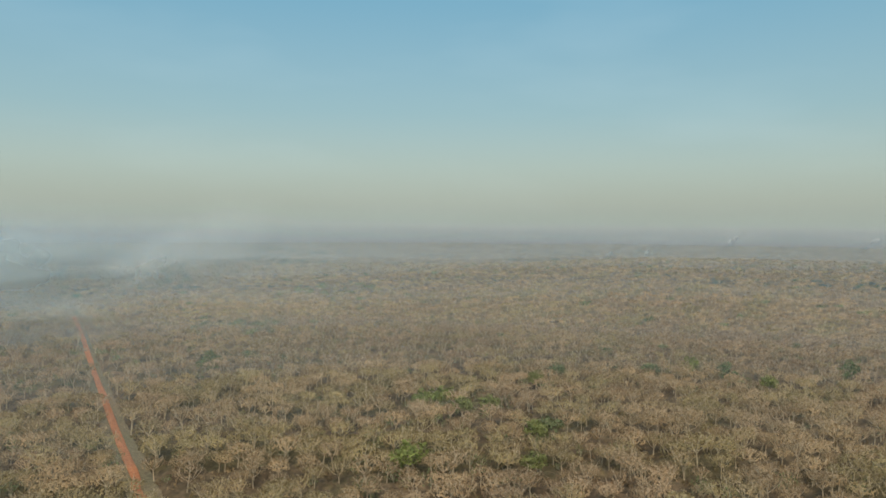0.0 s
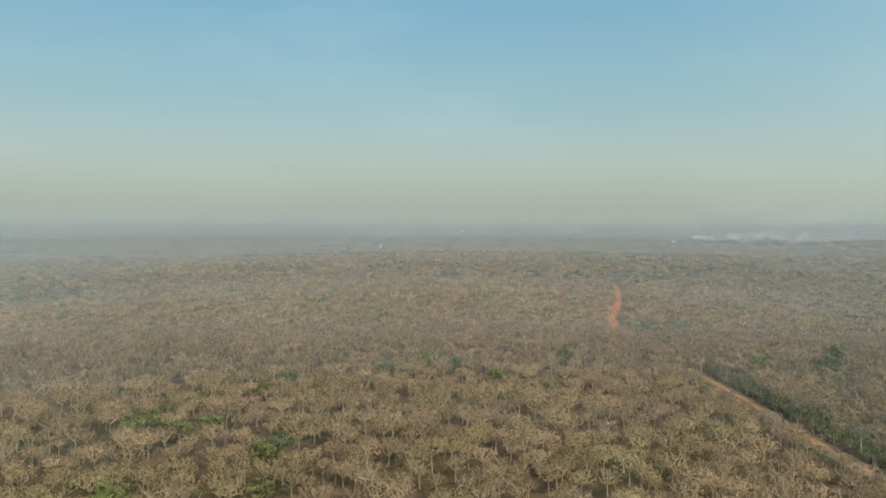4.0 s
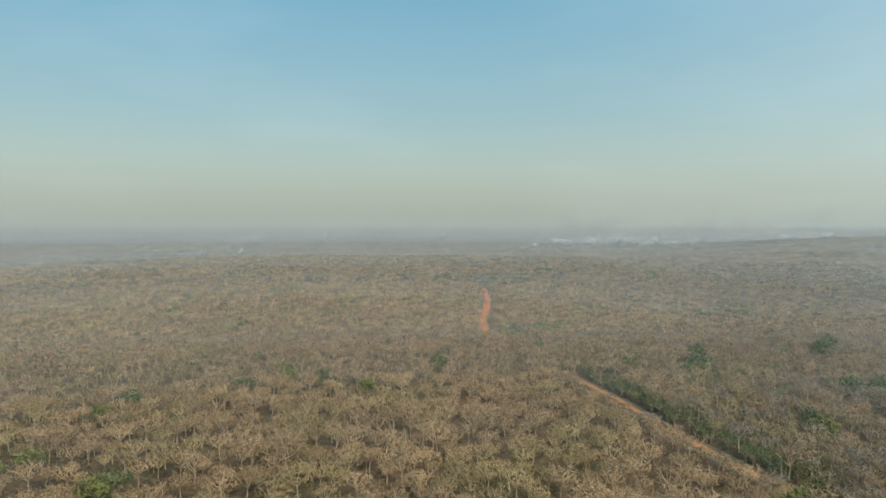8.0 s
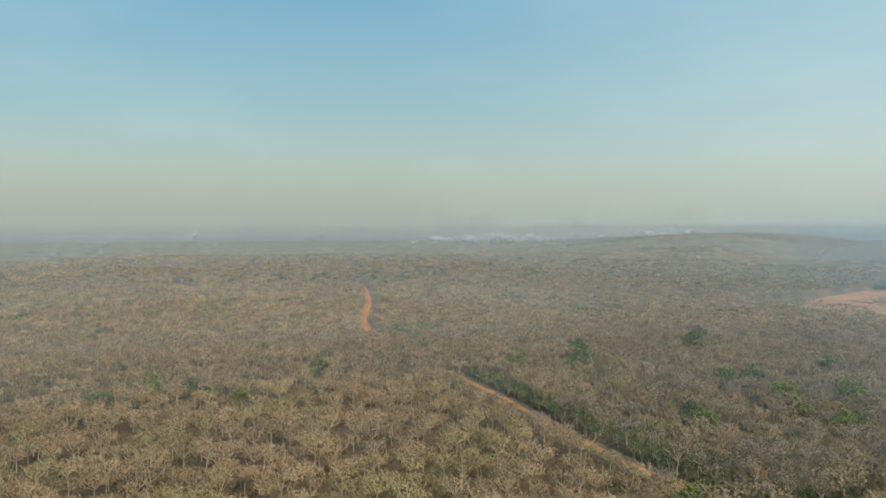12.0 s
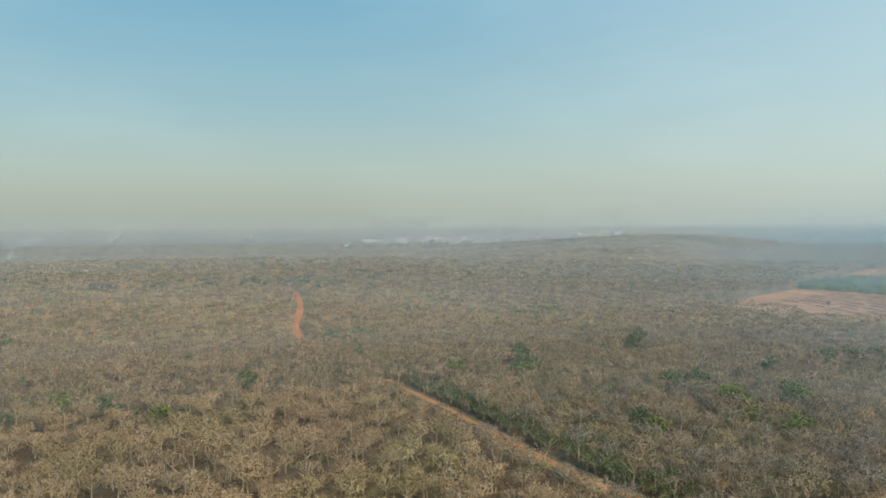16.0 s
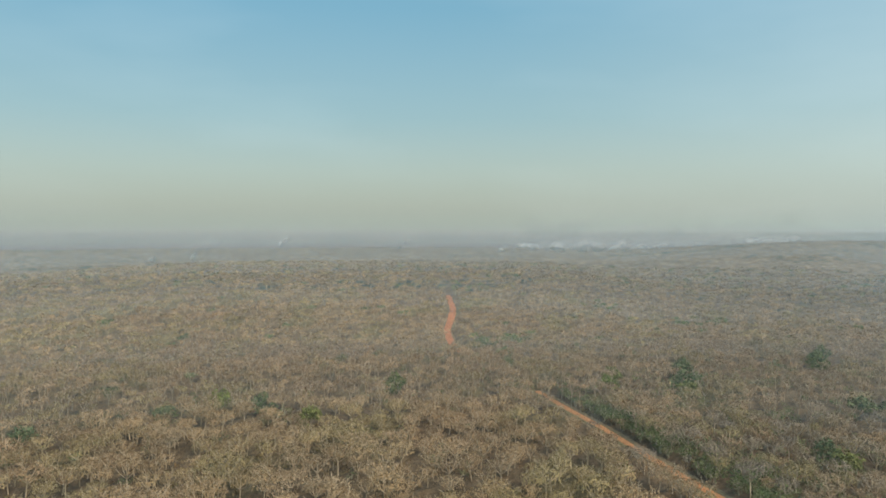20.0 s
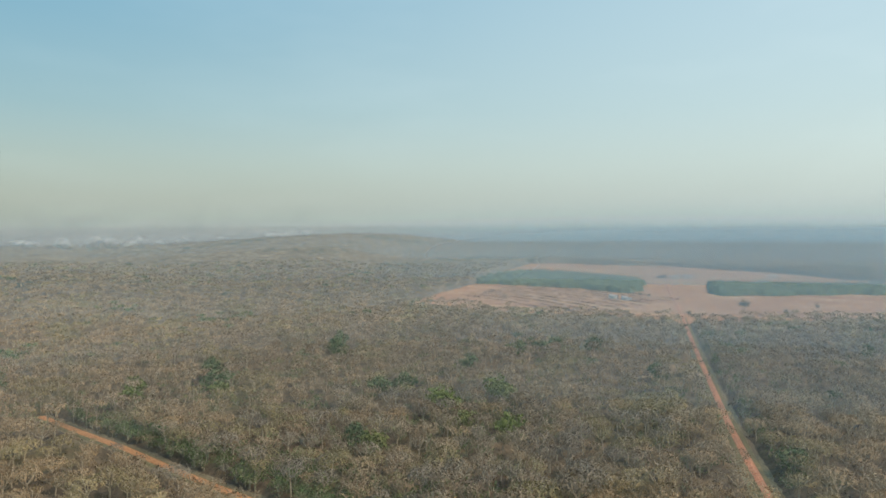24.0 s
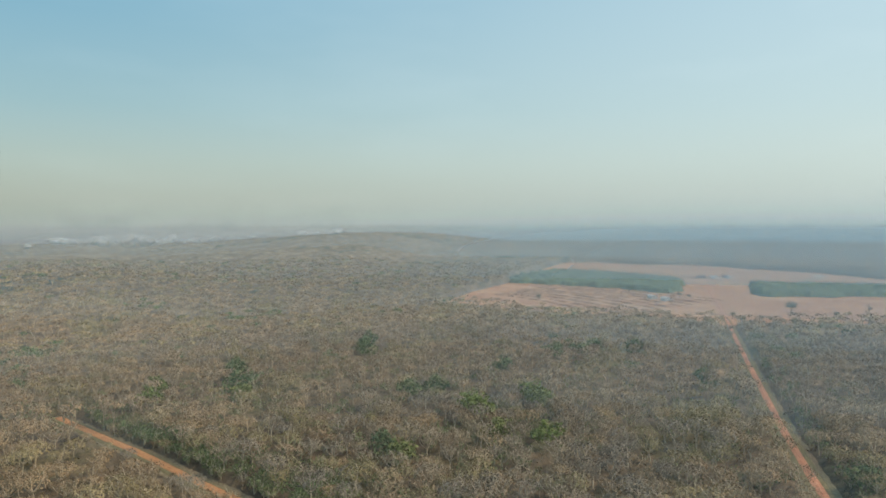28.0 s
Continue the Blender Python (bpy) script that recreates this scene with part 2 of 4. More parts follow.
def smoke_material(name, col, most, scale, least=0.0):
    """Thin drifting smoke: lit scattering cover, ragged and thinning out to its rim."""
    m = bpy.data.materials.new(name)
    m.use_nodes = True
    nt = m.node_tree
    nt.nodes.clear()
    N = nt.nodes.new
    L = nt.links.new
    out = N("ShaderNodeOutputMaterial")
    at = N("ShaderNodeAttribute")
    at.attribute_name = "body"
    g = N("ShaderNodeNewGeometry")
    n = noise_node(nt, scale, 5.0, g.outputs["Position"], 0.6)
    mr = N("ShaderNodeMapRange")
    mr.inputs[1].default_value, mr.inputs[2].default_value = 0.36, 0.68
    mr.inputs[3].default_value = least
    L(n.outputs[0], mr.inputs[0])
    mu = N("ShaderNodeMath")
    mu.operation = "MULTIPLY"
    L(at.outputs["Fac"], mu.inputs[0])
    L(mr.outputs[0], mu.inputs[1])
    ms = N("ShaderNodeMath")
    ms.operation = "MULTIPLY"
    ms.inputs[1].default_value = most
    L(mu.outputs[0], ms.inputs[0])
    up = N("ShaderNodeCombineXYZ")
    up.inputs[2].default_value = 1.0
    d = N("ShaderNodeBsdfDiffuse")
    d.inputs["Color"].default_value = (*col, 1)
    L(up.outputs[0], d.inputs["Normal"])
    t = N("ShaderNodeBsdfTranslucent")
    t.inputs["Color"].default_value = (*(0.55 * v for v in col), 1)
    both = N("ShaderNodeAddShader")
    L(d.outputs[0], both.inputs[0])
    L(t.outputs[0], both.inputs[1])
    tr = N("ShaderNodeBsdfTransparent")
    m2 = N("ShaderNodeMixShader")
    L(ms.outputs[0], m2.inputs[0])
    L(tr.outputs[0], m2.inputs[1])
    L(both.outputs[0], m2.inputs[2])
    L(m2.outputs[0], out.inputs[0])
    return m


R_FAR, R_END = 2350.0, 4850.0
M_SOIL = soil_material()
M_FAR = far_soil_material()
M_ROAD = dirt_material("red_laterite", (0.36, 0.14, 0.065), (0.49, 0.205, 0.098), (0.56, 0.275, 0.145))
# Laterite paled for the haze over the straight road.
M_PALE_ROAD = dirt_material("hazed_red_laterite", (0.43, 0.175, 0.095), (0.53, 0.24, 0.135), (0.59, 0.31, 0.19))
M_TRACK = dirt_material("tan_dirt", (0.40, 0.17, 0.07), (0.50, 0.235, 0.10), (0.57, 0.30, 0.145))
M_VERGE = dirt_material("dry_verge_grass", (0.13, 0.11, 0.05), (0.20, 0.165, 0.08), (0.28, 0.22, 0.12))
M_FIELD = field_material()
M_WOOD = plant_material("dry_bark_and_twigs", 0.10)
M_LEAF = plant_material("green_leaves", 0.25)
M_CANOPY = canopy_material()
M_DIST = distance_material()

# ---------------------------------------------------------------- the lie of the land


def smooth(a, b, x):
    t = np.clip((np.asarray(x, float) - a) / (b - a), 0, 1)
    return t * t * (3 - 2 * t)


def height(x, y):
    """Ground height: a plain, a shallow dip before a low rise ahead, a far ridge, and the far plain lifting to the horizon."""
    x, y = np.asarray(x, float), np.asarray(y, float)
    r = np.hypot(x, y)
    az = np.degrees(np.arctan2(x, y))
    broad = smooth(-420, -40, x) * (1 - smooth(240, 470, x - 0.25 * np.maximum(y - 700, 0)))
    hill = (13 * smooth(480, 690, y) - 6 * smooth(340, 460, y) * (1 - smooth(480, 620, y))) * broad
    ridge = (8 * smooth(17, 21, az) + 27 * smooth(22, 42, az)) * smooth(0, 680, r - 880 - 400 * smooth(38, 48, az)) * (1 - smooth(45, 55, az))
    near = (hill * (1 - 0.6 * smooth(900, 1500, r)) + ridge) * (1 - smooth(1700, 2300, r))
    swell = 1.2 * np.sin(x * 0.011 + 1.3) * np.sin(y * 0.013 + 0.4) * smooth(150, 500, r) * (1 - smooth(330, 460, x))
    return near + swell + 53 * smooth(2300, 4800, r) * smooth(2000, 4850, r)


def inside(poly, x, y):
    """Which points lie in a polygon."""
    res = np.zeros(np.shape(x), bool)
    n = len(poly)
    for i in range(n):
        (x1, y1), (x2, y2) = poly[i], poly[(i + 1) % n]
        if y1 == y2:
            continue
        res ^= ((y1 > y) != (y2 > y)) & (x < (x2 - x1) * (y - y1) / (y2 - y1) + x1)
    return res


def line_distance(pts, x, y):
    best = np.full(np.shape(x), 1e9)
    for (x1, y1), (x2, y2) in zip(pts[:-1], pts[1:]):
        dx, dy = x2 - x1, y2 - y1
        t = np.clip(((x - x1) * dx + (y - y1) * dy) / (dx * dx + dy * dy), 0, 1)
        best = np.minimum(best, np.hypot(x - x1 - t * dx, y - y1 - t * dy))
    return best


TRACK = [(146, 90), (140, 110), (133, 129), (127, 147), (122, 168), (119, 190), (118, 215), (118, 245), (118.5, 270), (118, 290), (117.5, 326)]
HILL_ROAD = [(120, 440), (121, 470), (124, 498), (129, 526), (139, 556), (147, 584), (153, 620), (165, 676), (178, 740)]
STRAIGHT_ROAD = [(146, 90), (168, 101), (203, 120), (252, 145), (310, 173), (368, 201), (433, 232), (505, 266), (600, 312), (683, 353), (788, 401), (822, 416)]
WEST_ROAD = [(146, 90), (90, 72), (20, 66), (-60, 84), (-120, 113), (-138, 128), (-172, 157), (-214, 194), (-270, 243), (-340, 305), (-420, 375)]
CLEARING = [(449, 470), (534, 512), (639, 551), (721, 603), (891, 677), (1000, 726), (1046, 683), (1042, 583), (1077, 537), (1039, 440),
            (1011, 353), (939, 254), (905, 190), (840, 60), (720, -30), (640, 10), (585, 100), (542, 167), (503, 210), (470, 253),
            (463, 308), (443, 352), (440, 414)]
WOOD_ONE = [(640, 550), (715, 590), (800, 610), (825, 575), (800, 490), (775, 425), (671, 375), (637, 372), (655, 431), (650, 493)]
WOOD_TWO = [(775, 350), (800, 295), (838, 215), (850, 120), (790, 100), (755, 207), (693, 266), (665, 304)]


def mesh_object(name, V, F, mats, parent=None, slot=None, tint=None, shade=False, attr="tint"):
    """One mesh object out of arrays of corners and triangles or quads."""
    V = np.asarray(V, np.float32)
    F = np.asarray(F, np.int32)
    me = bpy.data.meshes.new(name)
    k = F.shape[1]
    me.vertices.add(len(V))
    me.vertices.foreach_set("co", V.ravel())
    me.loops.add(F.size)
    me.loops.foreach_set("vertex_index", F.ravel())
    me.polygons.add(len(F))
    me.polygons.foreach_set("loop_start", np.arange(0, F.size, k, dtype=np.int32))
    if slot is not None:
        me.polygons.foreach_set("material_index", np.asarray(slot, np.int32))
    for m in mats:
        me.materials.append(m)
    if tint is not None:
        a = me.color_attributes.new(attr, "FLOAT_COLOR", "POINT")
        col = np.ones((len(V), 4), np.float32)
        col[:, :3] = tint
        a.data.foreach_set("color", col.ravel())
    me.update(calc_edges=True)
    if shade:
        me.polygons.foreach_set("use_smooth", np.ones(len(F), bool))
    ob = new(name, me)
    if parent is not None:
        ob.parent = parent
    return ob


def ring_sheet(radii, sectors, cx=0.0, cy=0.0):
    a = np.linspace(0, 2 * np.pi, sectors, endpoint=False)
    R, A = np.meshgrid(radii, a, indexing="ij")
    X, Y = cx + R * np.sin(A), cy + R * np.cos(A)
    V = np.stack([X, Y, height(X, Y)], -1).reshape(-1, 3)
    i, j = np.meshgrid(np.arange(len(radii) - 1), np.arange(sectors), indexing="ij")
    j2 = (j + 1) % sectors
    F = np.stack([i * sectors + j, i * sectors + j2, (i + 1) * sectors + j2, (i + 1) * sectors + j], -1).reshape(-1, 4)
    return V, F[:, ::-1]


V, F = ring_sheet(np.concatenate([[0.5], np.geomspace(15, R_FAR + 60, 110)]), 300)
mid = V[F[:, 0]]
ground = mesh_object("ground", V, F, [M_SOIL, M_FAR], slot=(np.hypot(mid[:, 0], mid[:, 1]) > 900).astype(int), shade=True)
tagged(ground, "dry forest floor of brown leaf litter and dust", "ground", kind="structure")
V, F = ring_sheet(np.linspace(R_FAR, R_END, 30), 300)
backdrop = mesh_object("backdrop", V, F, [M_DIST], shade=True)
tagged(backdrop, "distant wooded plain under the horizon, haze painted into its glow", "distance", kind="structure")


def spline(pts, step):
    """Points every step metres along a smooth line through pts."""
    P = np.array(pts, float)
    P = np.vstack([2 * P[0] - P[1], P, 2 * P[-1] - P[-2]])
    out = []
    for k in range(1, len(P) - 2):
        n = max(2, int(np.hypot(*(P[k + 1] - P[k])) / step))
        for t in np.linspace(0, 1, n, endpoint=False):
            a, b, c, d = P[k - 1], P[k], P[k + 1], P[k + 2]
            out.append(0.5 * (2 * b + (c - a) * t + (2 * a - 5 * b + 4 * c - d) * t * t + (3 * b - a - 3 * c + d) * t ** 3))
    out.append(P[-2])
    return np.array(out)


def road_strip(name, pts, half, lift, mat, label, seed, ruts=True):
    """A dirt road that follows the ground, with two worn ruts, a low crown and ragged edges."""
    rng = np.random.default_rng(seed)
    C = spline(pts, 2.5)
    T = np.gradient(C, axis=0)
    T /= np.linalg.norm(T, axis=1)[:, None]
    S = np.stack([T[:, 1], -T[:, 0]], 1)
    n = len(C)
    prof = np.array([-1.0, -0.72, -0.45, -0.2, 0.2, 0.45, 0.72, 1.0])
    drop = np.array([-0.25, 0.02, -0.10, 0.06, 0.06, -0.10, 0.02, -0.25]) if ruts else np.array([-0.3, 0, 0, 0, 0, 0, 0, -0.3])
    wob = np.convolve(rng.normal(0, 1, (n + 8)), np.ones(9) / 9, "same")[:n] * 0.2
    wob2 = np.convolve(rng.normal(0, 1, (n + 8)), np.ones(9) / 9, "same")[:n] * 0.2
    rows = []
    for k, p in enumerate(prof):
        w = half * p * (1 + (wob if p < 0 else wob2) * abs(p))
        xy = C + S * w[:, None]
        rows.append(np.column_stack([xy, height(xy[:, 0], xy[:, 1]) + lift + drop[k]]))
    V = np.stack(rows, 1).reshape(-1, 3)
    m = len(prof)
    i, j = np.meshgrid(np.arange(n - 1), np.arange(m - 1), indexing="ij")
    F = np.stack([i * m + j, i * m + j + 1, (i + 1) * m + j + 1, (i + 1) * m + j], -1).reshape(-1, 4)
    ob = mesh_object(name, V, F[:, ::-1], [mat], shade=True)
    return tagged(ob, label, "dirt road" if "verge" not in name else "verge", kind="structure")


road_strip("verge", STRAIGHT_ROAD[:8], 2.6, 0.28, M_VERGE, "dry grass verge beside the straight dirt road", 11, False)
road_strip("verge", TRACK, 2.5, 0.28, M_VERGE, "dry grass verge beside the forest track", 12, False)
road_strip("road", STRAIGHT_ROAD, 1.25, 0.42, M_PALE_ROAD, "straight reddish dirt road with two worn wheel ruts", 1)
road_strip("road", TRACK, 1.4, 0.46, M_TRACK, "tan dirt track along the edge of the thicket", 2)
road_strip("road", HILL_ROAD, 2.3, 0.50, M_ROAD, "winding bright orange dirt road climbing a rise", 3)
road_strip("road", WEST_ROAD, 1.2, 0.54, M_ROAD, "reddish dirt road running into drifting smoke", 4)


def polygon_sheet(name, poly, step, lift, mat):
    """A sheet inside a polygon, its rim slightly ragged."""
    bm = bmesh.new()
    rng = random.Random(5)
    pts = []
    n = len(poly)
    for i in range(n):
        (x1, y1), (x2, y2) = poly[i], poly[(i + 1) % n]
        k = max(1, int(math.hypot(x2 - x1, y2 - y1) / step))
        for t in range(k):
            u = t / k
            pts.append((x1 + (x2 - x1) * u + rng.uniform(-4, 4), y1 + (y2 - y1) * u + rng.uniform(-4, 4)))
    vs = [bm.verts.new((x, y, lift)) for x, y in pts]
    f = bm.faces.new(vs)
    bmesh.ops.triangulate(bm, faces=[f])
    for f in bm.faces:
        if f.normal.z < 0:
            f.normal_flip()
    me = bpy.data.meshes.new(name)
    bm.to_mesh(me)
    bm.free()
    me.materials.append(mat)
    return new(name, me)


field = polygon_sheet("field", CLEARING, 22, 0.22, M_FIELD)
tagged(field, "bare reddish farm field cleared out of the forest", "field", kind="structure")

# ---------------------------------------------------------------- trees
TAN, GREY, OLIVE, RUST = np.array((0.375, 0.272, 0.162)), np.array((0.31, 0.258, 0.195)), np.array((0.26, 0.245, 0.10)), np.array((0.32, 0.215, 0.135))
BARK = np.array((0.56, 0.465, 0.345))


def tube(P, R, sides):
    """A tapered stem along points P with radii R; the last one closes to a tip."""
    P = np.asarray(P, float)
    V, F = [], []
    n = len(P)
    for k in range(n):
        d = P[min(k + 1, n - 1)] - P[max(k - 1, 0)]
        d /= np.linalg.norm(d) + 1e-9
        a = np.cross(d, (0.31, 0.95, 0.1))
        a /= np.linalg.norm(a) + 1e-9
        b = np.cross(d, a)
        for s in range(sides):
            t = 2 * math.pi * s / sides
            V.append(P[k] + R[k] * (math.cos(t) * a + math.sin(t) * b))
    for k in range(n - 1):
        for s in range(sides):
            i, j = k * sides + s, k * sides + (s + 1) % sides
            F += [(i, j, j + sides), (i, j + sides, i + sides)]
    return np.array(V), np.array(F)


def join(parts):
    V, F, k = [], [], 0
    for v, f in parts:
        V.append(v)
        F.append(np.asarray(f) + k)
        k += len(v)
    return np.concatenate(V), np.concatenate(F)


def slivers(rng, base, way, length, width):
    """Thin twigs: one narrow triangle each."""
    n = len(base)
    side = np.cross(way, rng.normal(0, 1, (n, 3)))
    side /= np.linalg.norm(side, axis=1)[:, None] + 1e-9
    V = np.stack([base - side * width[:, None] / 2, base + side * width[:, None] / 2, base + way * length[:, None]], 1).reshape(-1, 3)
    return V, np.arange(3 * n).reshape(-1, 3)


def flakes(rng, base, size, flat=0.0):
    """Leaf clumps: one ragged triangle each, turned at random."""
    n = len(base)
    a = rng.normal(0, 1, (n, 3))
    a[:, 2] *= 1 - flat
    a /= np.linalg.norm(a, axis=1)[:, None]
    b = np.cross(a, rng.normal(0, 1, (n, 3)))
    b /= np.linalg.norm(b, axis=1)[:, None]
    s = size[:, None]
    V = np.stack([base + a * s * 0.7, base - a * s * 0.4 + b * s * 0.55, base - a * s * 0.4 - b * s * 0.55], 1).reshape(-1, 3)
    return V, np.arange(3 * n).reshape(-1, 3)


def shell(rng, base, out, size, loose=0.45):
    """Tufts of fine twigs or leaves that lie along a crown's surface, whose outward way is out."""
    n = len(base)
    nrm = out + rng.normal(0, loose, (n, 3))
    nrm /= np.linalg.norm(nrm, axis=1)[:, None]
    a = np.cross(nrm, rng.normal(0, 1, (n, 3)))
    a /= np.linalg.norm(a, axis=1)[:, None]
    b = np.cross(nrm, a)
    s = size[:, None]
    V = np.stack([base + a * s * 0.75, base - a * s * 0.4 + b * s * 0.6, base - a * s * 0.4 - b * s * 0.6], 1).reshape(-1, 3)
    return V, np.arange(3 * n).reshape(-1, 3)


def dome(rng, n, flat=0.75, low=-0.1):
    d = rng.normal(0, 1, (n, 3))
    d /= np.linalg.norm(d, axis=1)[:, None]
    d[:, 2] = np.abs(d[:, 2])
    return d * (1, 1, flat) + (0, 0, low), d


def bare_tree(seed, limbs=6, twigs=96, clumps=72, sides=3):
    """A leafless tree with a forked stem, spreading limbs and a broad domed crown of fine twigs.
    Gives the trunk, each limb with its branches, the crown's tufts and its twigs, as corners and triangles."""
    rng = np.random.default_rng(seed)
    h, r = rng.uniform(9.6, 13.2), rng.uniform(4.5, 5.9)
    fork = h * rng.uniform(0.42, 0.56)
    lean = rng.uniform(-0.8, 0.8, 2)
    top = np.array([lean[0], lean[1], fork])
    trunk = tube([(0, 0, -0.4), (lean[0] * 0.4, lean[1] * 0.4, fork * 0.5), top], [0.30, 0.24, 0.20], 5)
    wood, tw, tufts = [], [], []
    a0 = rng.uniform(0, 6.28)
    rise = h - fork
    for k in range(limbs):
        a = a0 + 6.283 * k / (limbs - 1) + rng.uniform(-0.3, 0.3)
        q = r * rng.uniform(0.5, 0.8) * (0.2 if k == 0 else 1)
        end = top + np.array([q * math.cos(a), q * math.sin(a), rise * rng.uniform(0.55, 0.78) * (1 - 0.25 * (q / r) ** 2)])
        s0 = top * rng.uniform(0.82, 1.0)
        m = s0 + (end - s0) * 0.5 + np.array([math.cos(a), math.sin(a), -0.7]) * rng.uniform(0.0, 0.7)
        limb = [tube([s0, m, end], [0.17, 0.13, 0.08], sides)]
        for j in range(4):
            b = a + (j - 1.5) * 0.75 + rng.uniform(-0.35, 0.35)
            s1 = m + (end - m) * (0.3 + 0.23 * j + rng.uniform(-0.1, 0.1))
            e1 = s1 + np.array([math.cos(b), math.sin(b), rng.uniform(0.55, 1.15)]) * r * rng.uniform(0.20, 0.34)
            limb.append(tube([s1, e1], [0.08, 0.045], sides))
            n = max(1, twigs // (limbs * 4))
            way = (e1 - s1) / np.linalg.norm(e1 - s1) + rng.normal(0, 0.55, (n, 3)) + (0, 0, 0.25)
            way /= np.linalg.norm(way, axis=1)[:, None]
            base = s1 + (e1 - s1) * rng.uniform(0.45, 1.0, (n, 1))
            tw.append(slivers(rng, base, way, r * rng.uniform(0.15, 0.28, n), rng.uniform(0.08, 0.14, n)))
        wood.append(join(limb))
        n = clumps // limbs
        pos, out = dome(rng, n, 0.7, -0.15)
        tufts.append(shell(rng, end + pos * r * 0.42 * rng.uniform(0.6, 1.0, (n, 1)), out, rng.uniform(0.24, 0.48, n), 0.5))
    n = int(3.2 * clumps)
    pos, out = dome(rng, n, 0.62, -0.12)
    mid = np.array([lean[0], lean[1], fork + 0.42 * rise])
    lobed = 1 + 0.10 * np.sin(3 * np.arctan2(pos[:, 1], pos[:, 0]) + a0) + 0.07 * np.sin(5 * np.arctan2(pos[:, 1], pos[:, 0]) + 2 * a0)
    tufts.append(shell(rng, mid + pos * (lobed * rng.uniform(0.86, 1.02, n))[:, None] * (r, r, 0.85 * rise), out, rng.uniform(0.30, 0.60, n), 0.22))
    return trunk, wood, join(tufts), join(tw)


def small_bare_tree(seed, clumps=88, size=0.84, twigs=40):
    """The same tree in few pieces, for the woods farther off."""
    rng = np.random.default_rng(seed)
    h, r = rng.uniform(9.5, 13.0), rng.uniform(4.0, 5.4)
    wood = [tube([(0, 0, -0.4), (rng.uniform(-.5, .5), rng.uniform(-.5, .5), h * 0.6)], [0.26, 0.14], 3)]
    tufts = []
    lobes = 4
    for k in range(lobes):
        a = 6.283 * k / lobes + rng.uniform(-.5, .5)
        q = r * rng.uniform(0.35, 0.55)
        c = np.array([q * math.cos(a), q * math.sin(a), h * rng.uniform(0.68, 0.84)])
        if size < 1.5:
            wood.append(tube([(0, 0, h * 0.42), c], [0.15, 0.07], 3))
        if size < 0.7:
            way = rng.normal(0, 0.7, (twigs // lobes, 3)) + (math.cos(a) * 0.6, math.sin(a) * 0.6, 0.8)
            way /= np.linalg.norm(way, axis=1)[:, None]
            wood.append(slivers(rng, c + way * 0.2, way, r * rng.uniform(0.34, 0.62, len(way)), rng.uniform(0.20, 0.32, len(way))))
        pos, out = dome(rng, clumps // lobes, 0.7, -0.08)
        tufts.append(shell(rng, c + pos * r * rng.uniform(0.46, 0.58) * rng.uniform(0.8, 1.04, (len(pos), 1)), out, rng.uniform(0.75, 1.25, len(pos)) * size, 0.16))
    return join(wood), join(tufts)


def leafy_tree(seed, clumps=540, h=None, r=None):
    """A tree in leaf: short stem, limbs and a lumpy crown of many leaf clumps."""
    rng = np.random.default_rng(seed)
    h, r = h or rng.uniform(9, 12), r or rng.uniform(4.2, 5.6)
    trunk = [tube([(0, 0, -0.4), (0.2, 0.1, h * 0.35), (0.1, -0.1, h * 0.6)], [0.32, 0.24, 0.1], 5)]
    tufts = []
    for k in range(9):
        a, q = 6.283 * k / 8 + rng.uniform(-.4, .4), r * rng.uniform(0.38, 0.66) * (0.1 if k == 8 else 1)
        c = np.array([q * math.cos(a), q * math.sin(a), h * rng.uniform(0.42, 0.72) + (0.12 * h if k == 8 else 0)])
        s = r * rng.uniform(0.34, 0.48)
        trunk.append(tube([(0.1, 0, h * 0.32), c], [0.12, 0.04], 3))
        d = rng.normal(0, 1, (clumps // 9, 3))
        d /= np.linalg.norm(d, axis=1)[:, None]
        tufts.append(shell(rng, c + d * s * rng.uniform(0.75, 1.08, (len(d), 1)) * (1, 1, 0.85), d, rng.uniform(0.3, 0.75, len(d)) * (r / 4.5), 0.6))
    return join(trunk), join(tufts)


def shrub(seed, clumps=22):
    rng = np.random.default_rng(seed)
    d = rng.normal(0, 1, (clumps, 3))
    d /= np.linalg.norm(d, axis=1)[:, None]
    d[:, 2] = np.abs(d[:, 2])
    base = d * rng.uniform(0.5, 1.6, (clumps, 1)) * (1, 1, 1.2) + (0, 0, 0.3)
    return flakes(rng, base, rng.uniform(0.28, 0.58, clumps))


